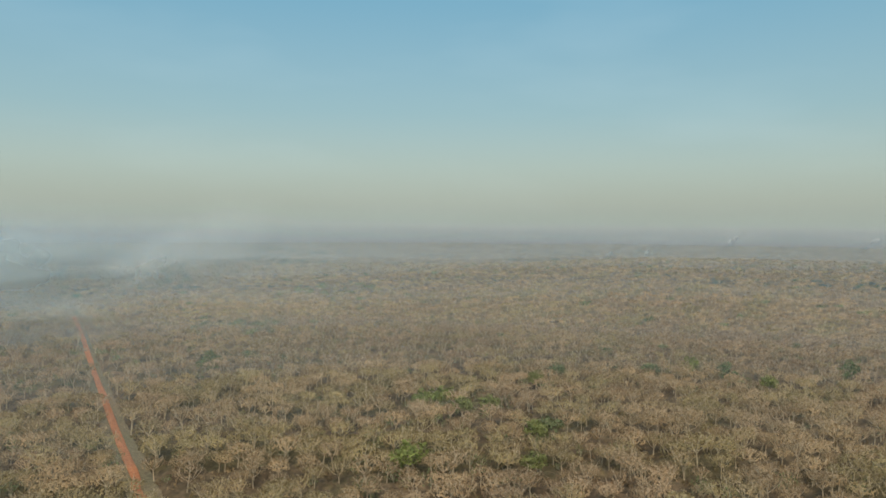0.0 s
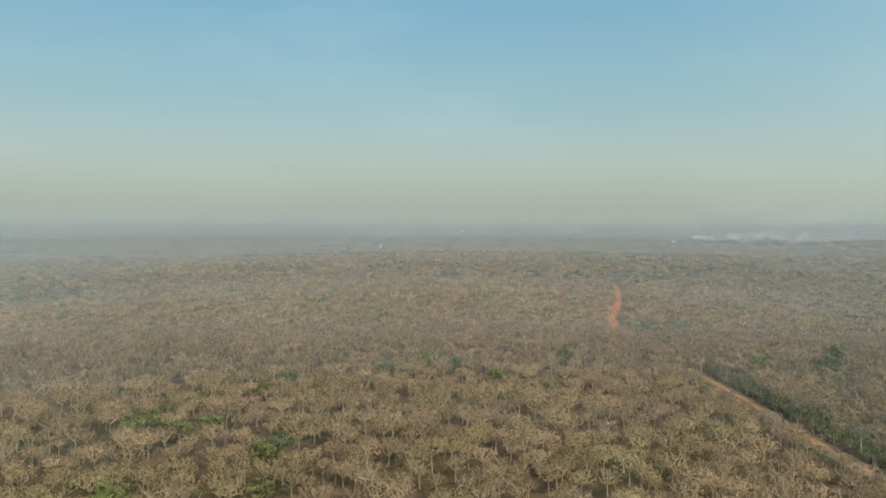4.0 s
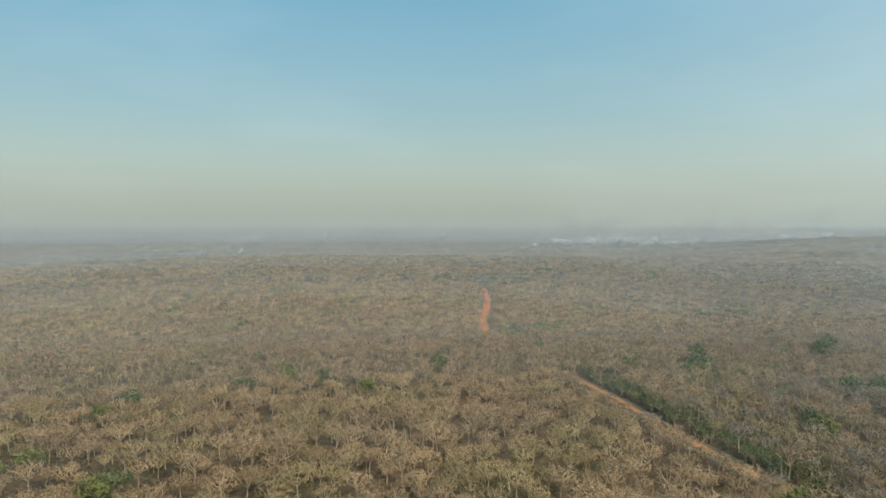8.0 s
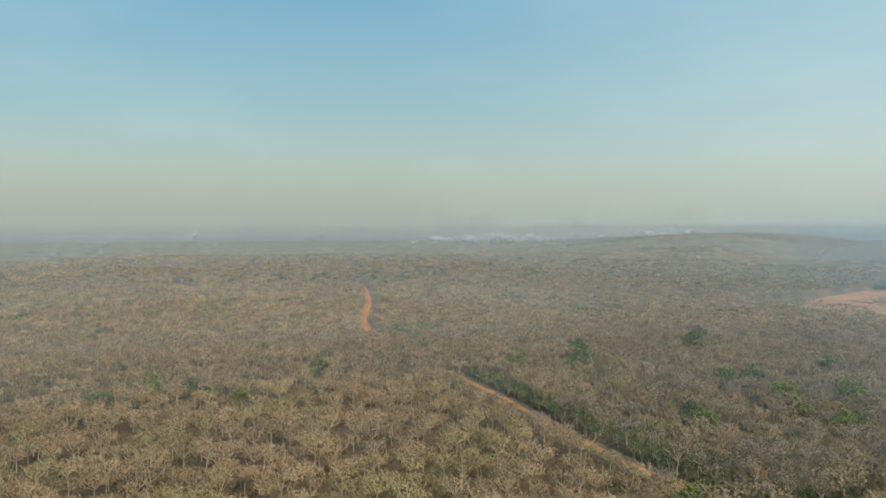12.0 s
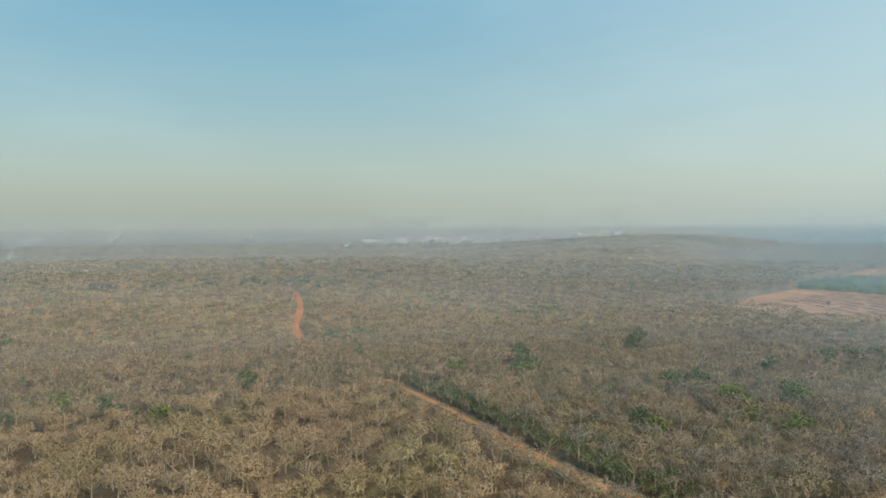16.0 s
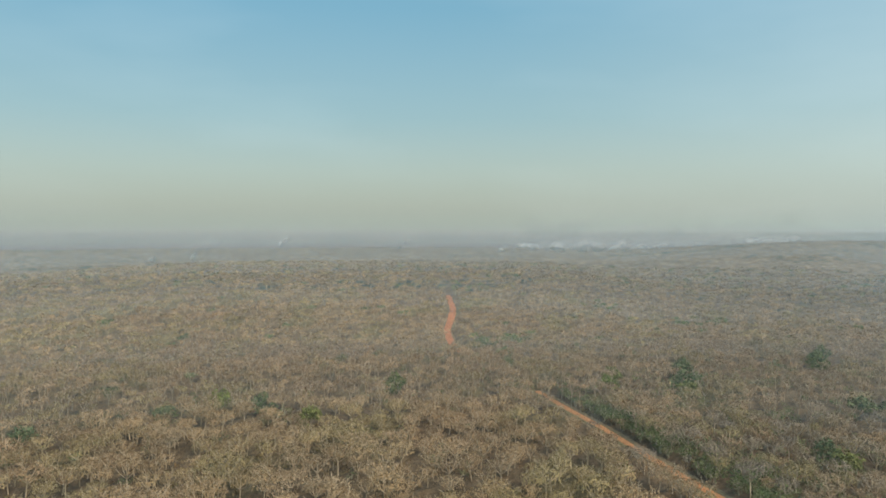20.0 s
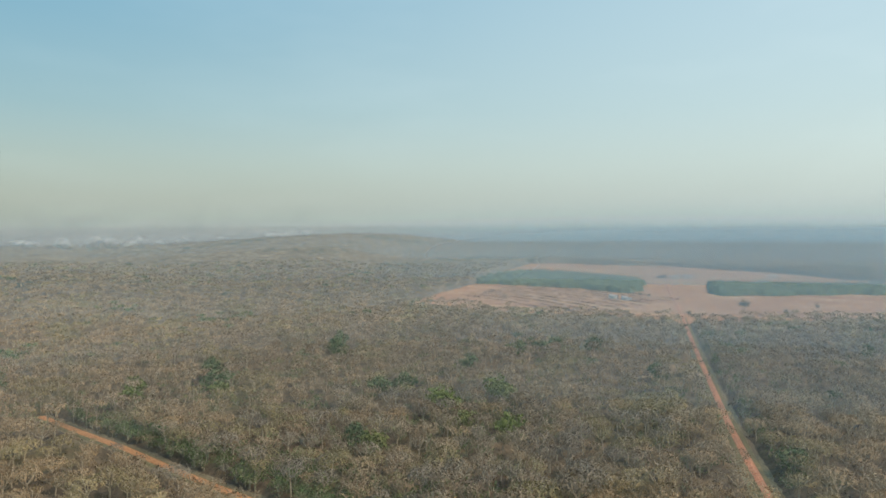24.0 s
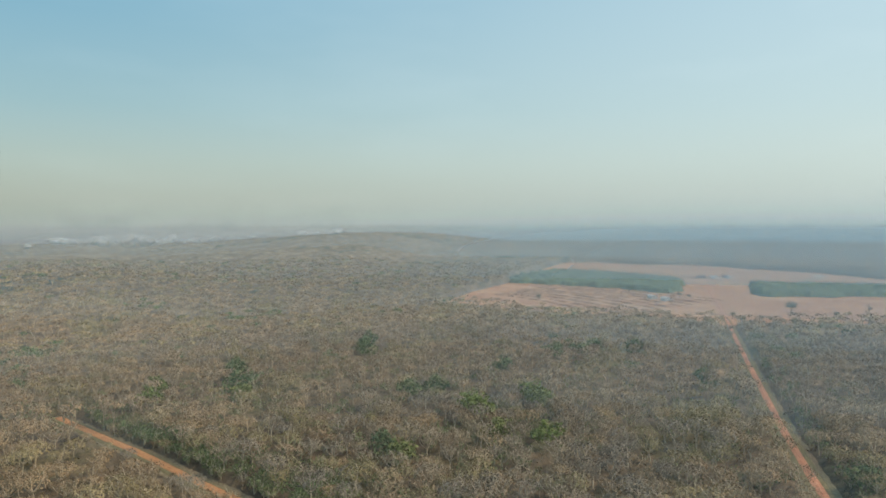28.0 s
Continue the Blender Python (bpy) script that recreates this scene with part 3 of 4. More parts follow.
def scatter(templates, X, Y, scale, turn, tints, which):
    """Many copies of the templates as one array of corners and triangles, with a tint for each copy.
    A template is corners, triangles, and 0..1 for how woody each corner is."""
    VV, FF, TT, k = [], [], [], 0
    Z = height(X, Y)
    for i, (v, f, wood) in enumerate(templates):
        sel = np.where(which == i)[0]
        if not len(sel):
            continue
        c, s, g = np.cos(turn[sel])[:, None], np.sin(turn[sel])[:, None], scale[sel][:, None]
        x = (v[None, :, 0] * c - v[None, :, 1] * s) * g + X[sel][:, None]
        y = (v[None, :, 0] * s + v[None, :, 1] * c) * g + Y[sel][:, None]
        z = v[None, :, 2] * g + Z[sel][:, None]
        VV.append(np.stack([x, y, z], -1).reshape(-1, 3).astype(np.float32))
        n = len(v)
        FF.append((f[None] + (np.arange(len(sel)) * n)[:, None, None]).reshape(-1, 3) + k)
        w = wood[None, :, None]
        pale = 0.35 * tints[sel][:, None, :] + 0.65 * BARK
        TT.append((tints[sel][:, None, :] * (1 - w) + pale * w).reshape(-1, 3).astype(np.float32))
        k += n * len(sel)
    return np.concatenate(VV), np.concatenate(FF), np.concatenate(TT)


def with_wood(wood, crown):
    v, f = join([wood, crown])
    return v, f, np.concatenate([np.ones(len(wood[0])), np.zeros(len(crown[0]))])


def wave(x, y, s, seed):
    """A cheap smooth field between about -1 and 1 over the plan."""
    rng = np.random.default_rng(seed)
    out = np.zeros(np.shape(x))
    for k in range(7):
        a, f = rng.uniform(0, 6.28), rng.uniform(0.5, 1.6) / s
        out += np.sin((x * np.cos(a) + y * np.sin(a)) * f * 6.28 + rng.uniform(0, 6.28))
    return out / 3.2


def jittered(r0, r1, step, seed, half_angle=81.0, heading=3.0):
    """Places on a jittered lattice within a sector of the plan round the path."""
    rng = np.random.default_rng(seed)
    n = int(2 * r1 / step) + 2
    gx, gy = np.meshgrid(np.arange(n), np.arange(n))
    x = -r1 + (gx + 0.5 * (gy % 2)).ravel() * step + rng.uniform(-0.42, 0.42, n * n) * step + 18
    y = -r1 + gy.ravel() * step + rng.uniform(-0.42, 0.42, n * n) * step + 27
    r = np.hypot(x - 18, y - 27)
    az = np.degrees(np.arctan2(x - 18, y - 27)) - heading
    az = (az + 180) % 360 - 180
    ok = (r >= r0) & (r < r1) & (np.abs(az) < half_angle)
    return x[ok], y[ok], rng


def free_of_roads(x, y, margin=4.5):
    west = np.where((x < 122) & (y > 200) & (y < 330), 3.6, 0.0)
    ok = (line_distance(TRACK[:9], x, y) > margin - 0.4 + west) & (line_distance(TRACK[8:], x, y) > 3.0)
    ok &= line_distance(STRAIGHT_ROAD, x, y) > margin + 0.2
    ok &= line_distance(HILL_ROAD[:-1], x, y) > margin + 1.0
    ok &= line_distance(WEST_ROAD, x, y) > margin - 1.2
    return ok & ~inside(CLEARING, x, y)


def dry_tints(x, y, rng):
    """Twig colours: tan, grey or rusty by stands, olive where some leaves are left."""
    n = len(x)
    a = np.clip(0.5 + 0.5 * wave(x, y, 120, 3) + rng.normal(0, 0.28, n), 0, 1)[:, None]
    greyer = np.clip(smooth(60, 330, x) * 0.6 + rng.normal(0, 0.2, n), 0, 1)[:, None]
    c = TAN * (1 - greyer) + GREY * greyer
    c = c * (1 - 0.5 * a) + RUST * 0.5 * a
    g = smooth(0.30, 0.85, wave(x, y, 60, 9) + 0.35 * (smooth(-40, -160, x - 0.2 * y) + smooth(330, 120, np.hypot(x, y))) + rng.normal(0, 0.28, n))[:, None]
    c = c * (1 - 0.42 * g) + OLIVE * 0.42 * g
    return c * (1, 0.985, 0.95) * rng.uniform(0.72, 1.28, n)[:, None]


# green trees told apart by eye, at their places in the plan
DARK_TREES = [(11, 304), (-20, 299), (-56, 280), (60, 329), (204, 253), (253, 332), (171, 307), (307, 251), (258, 255), (213, 249),
              (318, 263), (335, 239), (295, 189), (182, 326), (190, 338), (263, 341), (130, 403), (187, 384), (247, 324), (217, 117),
              (159, 216), (-198, 237), (-41, 193), (130, 452), (300, 258), (328, 255)]
LIME_TREES = [(-5, 316), (26, 286), (200, 217), (188, 201), (229, 218), (223, 212), (194, 189), (157, 207), (139, 308), (166, 296),
              (149, 323), (-44, 188), (-90, 213), (-74, 209), (-70, 152), (-38, 159), (-86, 222), (-67, 217), (108, 152), (-61, 263), (206, 226)]
GREEN_PATCHES = [(517, 775, 45), (540, 790, 30), (138, 456, 20), (150, 470, 18), (482, 916, 45), (-207, 939, 60), (-319, 579, 40), (172, 640, 24),
                 (260, 560, 18), (300, 500, 22), (-250, 330, 26), (420, 330, 16)]


def near_any(places, x, y, d):
    hit = np.zeros(np.shape(x), bool)
    for p in places:
        hit |= np.hypot(x - p[0], y - p[1]) < (p[2] if len(p) > 2 else d)
    return hit


def beside_track(x, y):
    """Trees just west of the track stay low."""
    d = line_distance(TRACK, np.asarray(x, float), np.asarray(y, float))
    return np.where(np.asarray(x) < 124, 0.45 + 0.55 * smooth(4, 15, d), 1.0)


# ---- the nearest bare trees, each a thing of its own
def part(name, vf, mat, parent, tint, label=""):
    ob = mesh_object(name, vf[0], vf[1], [mat], parent, tint=np.broadcast_to(tint, (len(vf[0]), 3)))
    if label:
        tagged(ob, label)
    return ob


def bare_tree_thing(seed, tint):
    t = new("bare_tree")
    trunk, limbs, crown, twigs = bare_tree(seed)
    part("trunk", trunk, M_WOOD, t, BARK)
    for limb in limbs:
        part("limb", limb, M_WOOD, t, 0.5 * BARK + 0.5 * tint)
    pale = np.concatenate([np.tile(0.9 * tint, (len(crown[0]), 1)), np.tile(0.65 * tint + 0.35 * BARK, (len(twigs[0]), 1))])
    part("crown", join([crown, twigs]), M_WOOD, t, pale, "fine dry leafless twigs")
    return t


def leafy_tree_thing(seed, tint, h, r, clumps=540):
    t = new("green_tree")
    trunk, crown = leafy_tree(seed, clumps, h, r)
    part("trunk", trunk, M_WOOD, t, 0.7 * BARK)
    part("crown", crown, M_LEAF, t, tint, "leafy green crown")
    return t


x, y, rng = jittered(0, 285, 6.2, 21)
ok = free_of_roads(x, y) & ~near_any(DARK_TREES + LIME_TREES, x, y, 5.5)
keep_p = np.where(wave(x, y, 45, 31) < -0.6, 0.6, 0.92)
ok &= rng.uniform(0, 1, len(x)) < keep_p
x, y = x[ok], y[ok]
r = np.hypot(x - 18, y - 27)
# a stretch of forest on both sides of the track, close to the path
single = (np.abs(x - 165) < 58) & (np.abs(y - 200) < 58)
idx = np.where(single)[0][:290]
kinds = []
for k, (tint, words) in enumerate([(TAN, "leafless dry tree with pale tan twigs"), (GREY, "leafless dry tree with grey twigs"),
                                   (0.5 * TAN + 0.5 * RUST, "leafless dry tree with rusty brown twigs"), (0.6 * GREY + 0.4 * TAN, "bare grey-brown tree with a flat crown"),
                                   (0.5 * TAN + 0.5 * OLIVE, "nearly bare tree with olive twigs"), (0.9 * GREY, "bare pale-stemmed tree with spreading limbs")]):
    t = bare_tree_thing(200 + k, tint)
    tagged(t, words + " standing in dry forest", "tree", "bare trees beside the forest track")
    kinds.append(t)
for n, i in enumerate(idx):
    m = pose(x[i], y[i], float(height(x[i], y[i])), 0, 0, float(rng.uniform(0, 360)))
    if n < len(kinds):
        kinds[n].matrix_basis = m
    else:
        t = copy_thing(kinds[int(rng.integers(len(kinds)))], m)
        s = float(rng.uniform(0.52, 0.84)) * float(beside_track(x[i], y[i]))
        t.scale = (s, s, s)

rest = np.ones(len(x), bool)
rest[idx] = False
seen = r > 112
full = rest & seen
templates = []
for k in range(10):
    trunk, limbs, crown, twigs = bare_tree(300 + k)
    v, f, w = with_wood(join([trunk, *limbs]), join([twigs, crown]))
    w[len(w) - len(twigs[0]) - len(crown[0]):len(w) - len(crown[0])] = 0.4
    templates.append((v, f, w))
X, Y = x[full], y[full]
n = len(X)
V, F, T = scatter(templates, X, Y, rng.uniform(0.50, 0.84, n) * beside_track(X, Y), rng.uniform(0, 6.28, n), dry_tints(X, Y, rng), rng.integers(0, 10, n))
wood_near = mesh_object("dry_forest", V, F, [M_WOOD], tint=T)
tagged(wood_near, "dry leafless forest of grey-brown trees with pale branches", "forest", kind="stuff")

few = [with_wood(*small_bare_tree(400 + k, 56)) for k in range(10)]
under = rest & ~seen
bx, by, _ = jittered(0, 330, 8.5, 22, 180)
az = (np.degrees(np.arctan2(bx - 18, by - 27)) - 3 + 180) % 360 - 180
ok = (np.abs(az) >= 81) & free_of_roads(bx, by)
X, Y = np.concatenate([x[under], bx[ok]]), np.concatenate([y[under], by[ok]])
n = len(X)
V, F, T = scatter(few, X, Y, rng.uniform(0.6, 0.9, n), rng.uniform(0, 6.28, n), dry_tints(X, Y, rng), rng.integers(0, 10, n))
tagged(mesh_object("dry_forest", V, F, [M_WOOD], tint=T), "dry leafless forest under the flight path", "forest", kind="stuff")

# undergrowth: saplings and scrub that fill the gaps
x, y, rng = jittered(105, 295, 6.0, 23)
clear = (line_distance(STRAIGHT_ROAD, x, y) > 3.8) & (line_distance(WEST_ROAD, x, y) > 3.4) & (line_distance(TRACK, x, y) > 3.6)
ok = clear & ~inside(CLEARING, x, y)
x, y = x[ok], y[ok]
n = len(x)
bush = [(v * (1, 1, 1.25), f, np.zeros(len(v))) for v, f in (shrub(500 + k, 30) for k in range(8))]
# Dry tints multiplied down to stand for shade under the crowns.
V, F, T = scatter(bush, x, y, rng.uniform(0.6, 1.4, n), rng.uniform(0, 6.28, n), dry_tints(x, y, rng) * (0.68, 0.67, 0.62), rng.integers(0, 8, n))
tagged(mesh_object("undergrowth", V, F, [M_WOOD], tint=T), "low dry scrub and saplings between the trees", "scrub", kind="stuff")

# green scrub in leaf, in loose patches
x, y, rng = jittered(110, 420, 5.2, 27)
near_green = near_any([(122, 385, 14), (124, 412, 16), (128, 436, 9), (-75, 215, 20), (-60, 158, 18), (-42, 186, 14), (195, 205, 22), (222, 222, 20), (150, 212, 14), (155, 300, 16), (-95, 180, 16), (106, 318, 12), (112, 340, 12)], x, y, 10)
p = 0.05 + 0.45 * near_green + 0.3 * near_any(DARK_TREES + LIME_TREES, x, y, 8.0) + 0.12 * (wave(x, y, 55, 71) > 0.55) + 0.24 * ((x > 130) & (x < 270) & (y > 130) & (y < 330))
ok = (rng.uniform(0, 1, len(x)) < p) & free_of_roads(x, y, 3.4)
x, y = x[ok], y[ok]
n = len(x)
green_kinds = []
for k in range(6):
    wood, crown = leafy_tree(730 + k, 81, 6.5, 3.0)
    green_kinds.append(with_wood(wood, crown))
g = rng.uniform(0, 1, (n, 1))
V, F, T = scatter(green_kinds, x, y, rng.uniform(0.5, 1.0, n), rng.uniform(0, 6.28, n), np.array((0.15, 0.20, 0.08)) * (1 - g) + np.array((0.26, 0.27, 0.12)) * g, rng.integers(0, 6, n))
tagged(mesh_object("green_scrub", V, F, [M_LEAF], tint=T), "scattered green scrub in leaf under bare trees", "scrub", kind="stuff")

# woods farther off
few_far = [with_wood(*small_bare_tree(430 + k, 40, 0.95)) for k in range(10)]
few_mid = [with_wood(*small_bare_tree(450 + k, 88, 0.58)) for k in range(10)]
for r0, r1, seed, kind in ((285, 440, 24, few_mid), (440, 690, 29, few_far)):
    x, y, rng = jittered(r0, r1, 7.0 if r0 < 400 else 7.6, seed)
    ok = free_of_roads(x, y, 4.0) & ~near_any(DARK_TREES + LIME_TREES, x, y, 5.5) & (rng.uniform(0, 1, len(x)) < np.where(wave(x, y, 60, 32) < -0.8, 0.6, 0.97))
    x, y = x[ok], y[ok]
    green = (near_any(GREEN_PATCHES, x, y, 20) & (rng.uniform(0, 1, len(x)) < 0.5)) | (rng.uniform(0, 1, len(x)) < 0.012 + 0.10 * (wave(x, y, 90, 41) > 0.8))
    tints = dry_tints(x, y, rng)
    tints[green] = np.array((0.14, 0.18, 0.085)) * rng.uniform(0.7, 1.3, (green.sum(), 1))
    n = len(x)
    V, F, T = scatter(kind, x, y, rng.uniform(0.60, 0.96, n), rng.uniform(0, 6.28, n), tints, rng.integers(0, 10, n))
    tagged(mesh_object("dry_forest", V, F, [M_WOOD], tint=T), "dry grey-brown forest with scattered green crowns farther off", "forest", kind="stuff")

far_kinds = [with_wood(*small_bare_tree(470 + k, 20, 1.45)) for k in range(8)]
for r0, r1, step, seed, kind in ((690, 1080, 8.6, 33, far_kinds),):
    x, y, rng = jittered(r0, r1, step, seed)
    ok = free_of_roads(x, y, 3.0)
    x, y = x[ok], y[ok]
    n = len(x)
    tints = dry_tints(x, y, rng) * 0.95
    green = rng.uniform(0, 1, n) < 0.05 + 0.12 * (wave(x, y, 150, 41) > 0.6)
    tints[green] = np.array((0.14, 0.175, 0.09)) * rng.uniform(0.8, 1.2, (green.sum(), 1))
    V, F, T = scatter(kind, x, y, rng.uniform(0.62, 0.98, n), rng.uniform(0, 6.28, n), tints, rng.integers(0, 8, n))
    tagged(mesh_object("far_forest", V, F, [M_WOOD], tint=T), "far hazy forest of bare trees on the rise", "forest", kind="stuff")


def canopy(x, y, cell, seed, low=4.5):
    """Height over the ground of a closed canopy of domed crowns, and a number for the tree that each place belongs to."""
    top = np.full(x.shape, low)
    owner = np.zeros(x.shape, np.int64)
    ci, cj = np.floor(x / cell).astype(np.int64), np.floor(y / cell).astype(np.int64)
    for di in (-1, 0, 1):
        for dj in (-1, 0, 1):
            i, j = ci + di, cj + dj
            h = (i * 73856093 ^ j * 19349663 ^ seed * 83492791) & 0xFFFFFF
            u, v, w, q = (h & 63) / 63.0, ((h >> 6) & 63) / 63.0, ((h >> 12) & 63) / 63.0, ((h >> 18) & 63) / 63.0
            d = np.hypot(x - (i + 0.15 + 0.7 * u) * cell, y - (j + 0.15 + 0.7 * v) * cell)
            rad = cell * (0.52 + 0.25 * w)
            z = 9.0 + 4.0 * q - 4.6 * (d / rad) ** 2
            win = z > top
            top = np.where(win, z, top)
            owner = np.where(win, h, owner)
    return top * 0.8, owner


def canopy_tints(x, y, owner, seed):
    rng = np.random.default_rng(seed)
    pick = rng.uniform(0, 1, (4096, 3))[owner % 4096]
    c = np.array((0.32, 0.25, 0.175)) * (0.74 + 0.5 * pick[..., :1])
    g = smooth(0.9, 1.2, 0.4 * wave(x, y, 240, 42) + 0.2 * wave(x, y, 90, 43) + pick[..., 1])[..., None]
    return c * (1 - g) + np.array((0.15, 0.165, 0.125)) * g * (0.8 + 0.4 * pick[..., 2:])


rad = np.geomspace(645, R_FAR + 40, 290)
ang = np.radians(np.linspace(3 - 82, 3 + 82, 520))
R, A = np.meshgrid(rad, ang, indexing="ij")
rng = np.random.default_rng(25)
X = R * np.sin(A) + rng.uniform(-0.8, 0.8, R.shape)
Y = R * np.cos(A) + rng.uniform(-0.8, 0.8, R.shape)
top, owner = canopy(X, Y, 8.6, 3)
# Tint darkest under the far trees, lighter past them, in place of shade.
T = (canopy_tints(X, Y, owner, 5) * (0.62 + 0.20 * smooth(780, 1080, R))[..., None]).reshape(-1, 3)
Z = height(X, Y) + top * smooth(640, 690, R) * (0.74 + 0.18 * smooth(950, 1150, R)) + rng.normal(0, 0.5, R.shape)
open_land = inside(CLEARING, X, Y)
T[open_land.ravel()] = (0.19, 0.165, 0.14)
i, j = np.meshgrid(np.arange(len(rad) - 1), np.arange(len(ang) - 1), indexing="ij")
w = len(ang)
F = np.stack([i * w + j, (i + 1) * w + j, (i + 1) * w + j + 1, i * w + j + 1], -1).reshape(-1, 4)
bad = open_land.ravel()
Z = np.where(open_land, 0.05, Z)
F = F[~bad[F].all(1)]
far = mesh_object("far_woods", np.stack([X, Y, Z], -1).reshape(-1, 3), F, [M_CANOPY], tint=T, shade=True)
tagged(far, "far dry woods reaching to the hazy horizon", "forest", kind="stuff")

# ---- closed scrub layer under the trees
rad = np.geomspace(105, 700, 210)
ang = np.radians(np.linspace(3 - 82, 3 + 82, 470))
R, A = np.meshgrid(rad, ang, indexing="ij")
rng = np.random.default_rng(28)
X = 15 + R * np.sin(A) + rng.uniform(-0.5, 0.5, R.shape)
Y = 25 + R * np.cos(A) + rng.uniform(-0.5, 0.5, R.shape)
top, owner = canopy(X, Y, 5.5, 7)
gap = np.minimum.reduce([line_distance(p, X, Y) for p in (TRACK, STRAIGHT_ROAD, HILL_ROAD, WEST_ROAD)])
clear = smooth(2.8, 6.5, gap) * (~inside(CLEARING, X, Y))
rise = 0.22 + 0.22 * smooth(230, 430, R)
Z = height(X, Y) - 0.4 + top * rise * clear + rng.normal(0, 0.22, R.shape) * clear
# Tint darkened for shade between the crowns, lifted with distance for haze.
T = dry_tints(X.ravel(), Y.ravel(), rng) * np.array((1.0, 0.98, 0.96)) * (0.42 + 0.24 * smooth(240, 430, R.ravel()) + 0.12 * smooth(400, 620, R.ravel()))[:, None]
pick = rng.uniform(0.75, 1.2, 4096)[owner.ravel() % 4096]
w = len(ang)
i, j = np.meshgrid(np.arange(len(rad) - 1), np.arange(w - 1), indexing="ij")
F = np.stack([i * w + j, (i + 1) * w + j, (i + 1) * w + j + 1, i * w + j + 1], -1).reshape(-1, 4)
F = F[(clear.ravel()[F] > 0.02).any(1)]
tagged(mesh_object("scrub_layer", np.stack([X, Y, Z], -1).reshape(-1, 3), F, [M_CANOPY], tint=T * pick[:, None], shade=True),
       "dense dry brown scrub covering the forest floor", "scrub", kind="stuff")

# ---- single green trees
rng = np.random.default_rng(7)
dark = [leafy_tree_thing(700 + k, np.array(c), 0.78 * h, 0.78 * rr) for k, (c, h, rr) in enumerate(
    [((0.155, 0.188, 0.088), 13.5, 6.4), ((0.170, 0.195, 0.095), 12.5, 5.6), ((0.145, 0.175, 0.09), 13.0, 6.0)])]
lime = [leafy_tree_thing(720 + k, np.array(c), 0.82 * h, 0.9 * rr) for k, (c, h, rr) in enumerate(
    [((0.185, 0.215, 0.07), 12.5, 5.4), ((0.22, 0.235, 0.085), 12.0, 5.2)])]
for group, kinds, words in ((DARK_TREES, dark, "dense dark green tree among the bare grey ones"), (LIME_TREES, lime, "yellow-green tree in fresh leaf among bare ones")):
    for t in kinds:
        tagged(t, words, "tree", "green trees in the dry forest")
    for n, (px, py) in enumerate(group):
        m = pose(px, py, float(height(px, py)), 0, 0, float(rng.uniform(0, 360)))
        if n < len(kinds):
            kinds[n].matrix_basis = m
        else:
            t = copy_thing(kinds[n % len(kinds)], m)
            s = float(rng.uniform(0.95, 1.2))
            t.scale = (s, s, s * float(rng.uniform(0.88, 1.0)))

# ---- the green thicket along the track and beside the straight road
C = spline(TRACK, 2.2)
pts = []
rng = np.random.default_rng(8)
for k in range(8):
    off = 4.0 + rng.uniform(0, 1, len(C)) ** 1.6 * (12 + 16 * smooth(300, 150, C[:, 1]))
    pts.append(np.column_stack([C[:, 0] + off, C[:, 1] + rng.uniform(-2, 2, len(C))]))
C2 = spline(STRAIGHT_ROAD[:7], 3.0)
pts.append(np.column_stack([C2[:, 0] + rng.uniform(-2, 2, len(C2)), C2[:, 1] - rng.uniform(5, 12, len(C2))]))
P = np.concatenate(pts)
P = P[rng.uniform(0, 1, len(P)) < (0.45 + 0.45 * (wave(P[:, 0], P[:, 1], 40, 51) > -0.2)) * (0.4 + 0.6 * smooth(330, 230, P[:, 1]))]
P = P[(line_distance(STRAIGHT_ROAD, P[:, 0], P[:, 1]) > 4.2) & (line_distance(TRACK, P[:, 0], P[:, 1]) > 4.2)]
n = len(P)
leafy = []
for k in range(6):
    wood, crown = leafy_tree(740 + k, 90, 5.5, 3.0)
    leafy.append(with_wood(wood, crown))
g = rng.uniform(0, 1, (n, 1))
tints = np.array((0.12, 0.18, 0.065)) * (1 - g) + np.array((0.24, 0.25, 0.11)) * g
V, F, T = scatter(leafy, P[:, 0], P[:, 1], rng.uniform(0.45, 1.1, n), rng.uniform(0, 6.28, n), tints, rng.integers(0, 6, n))
tagged(mesh_object("green_thicket", V, F, [M_LEAF], tint=T), "dense green thicket along the dirt track", "thicket", kind="stuff")

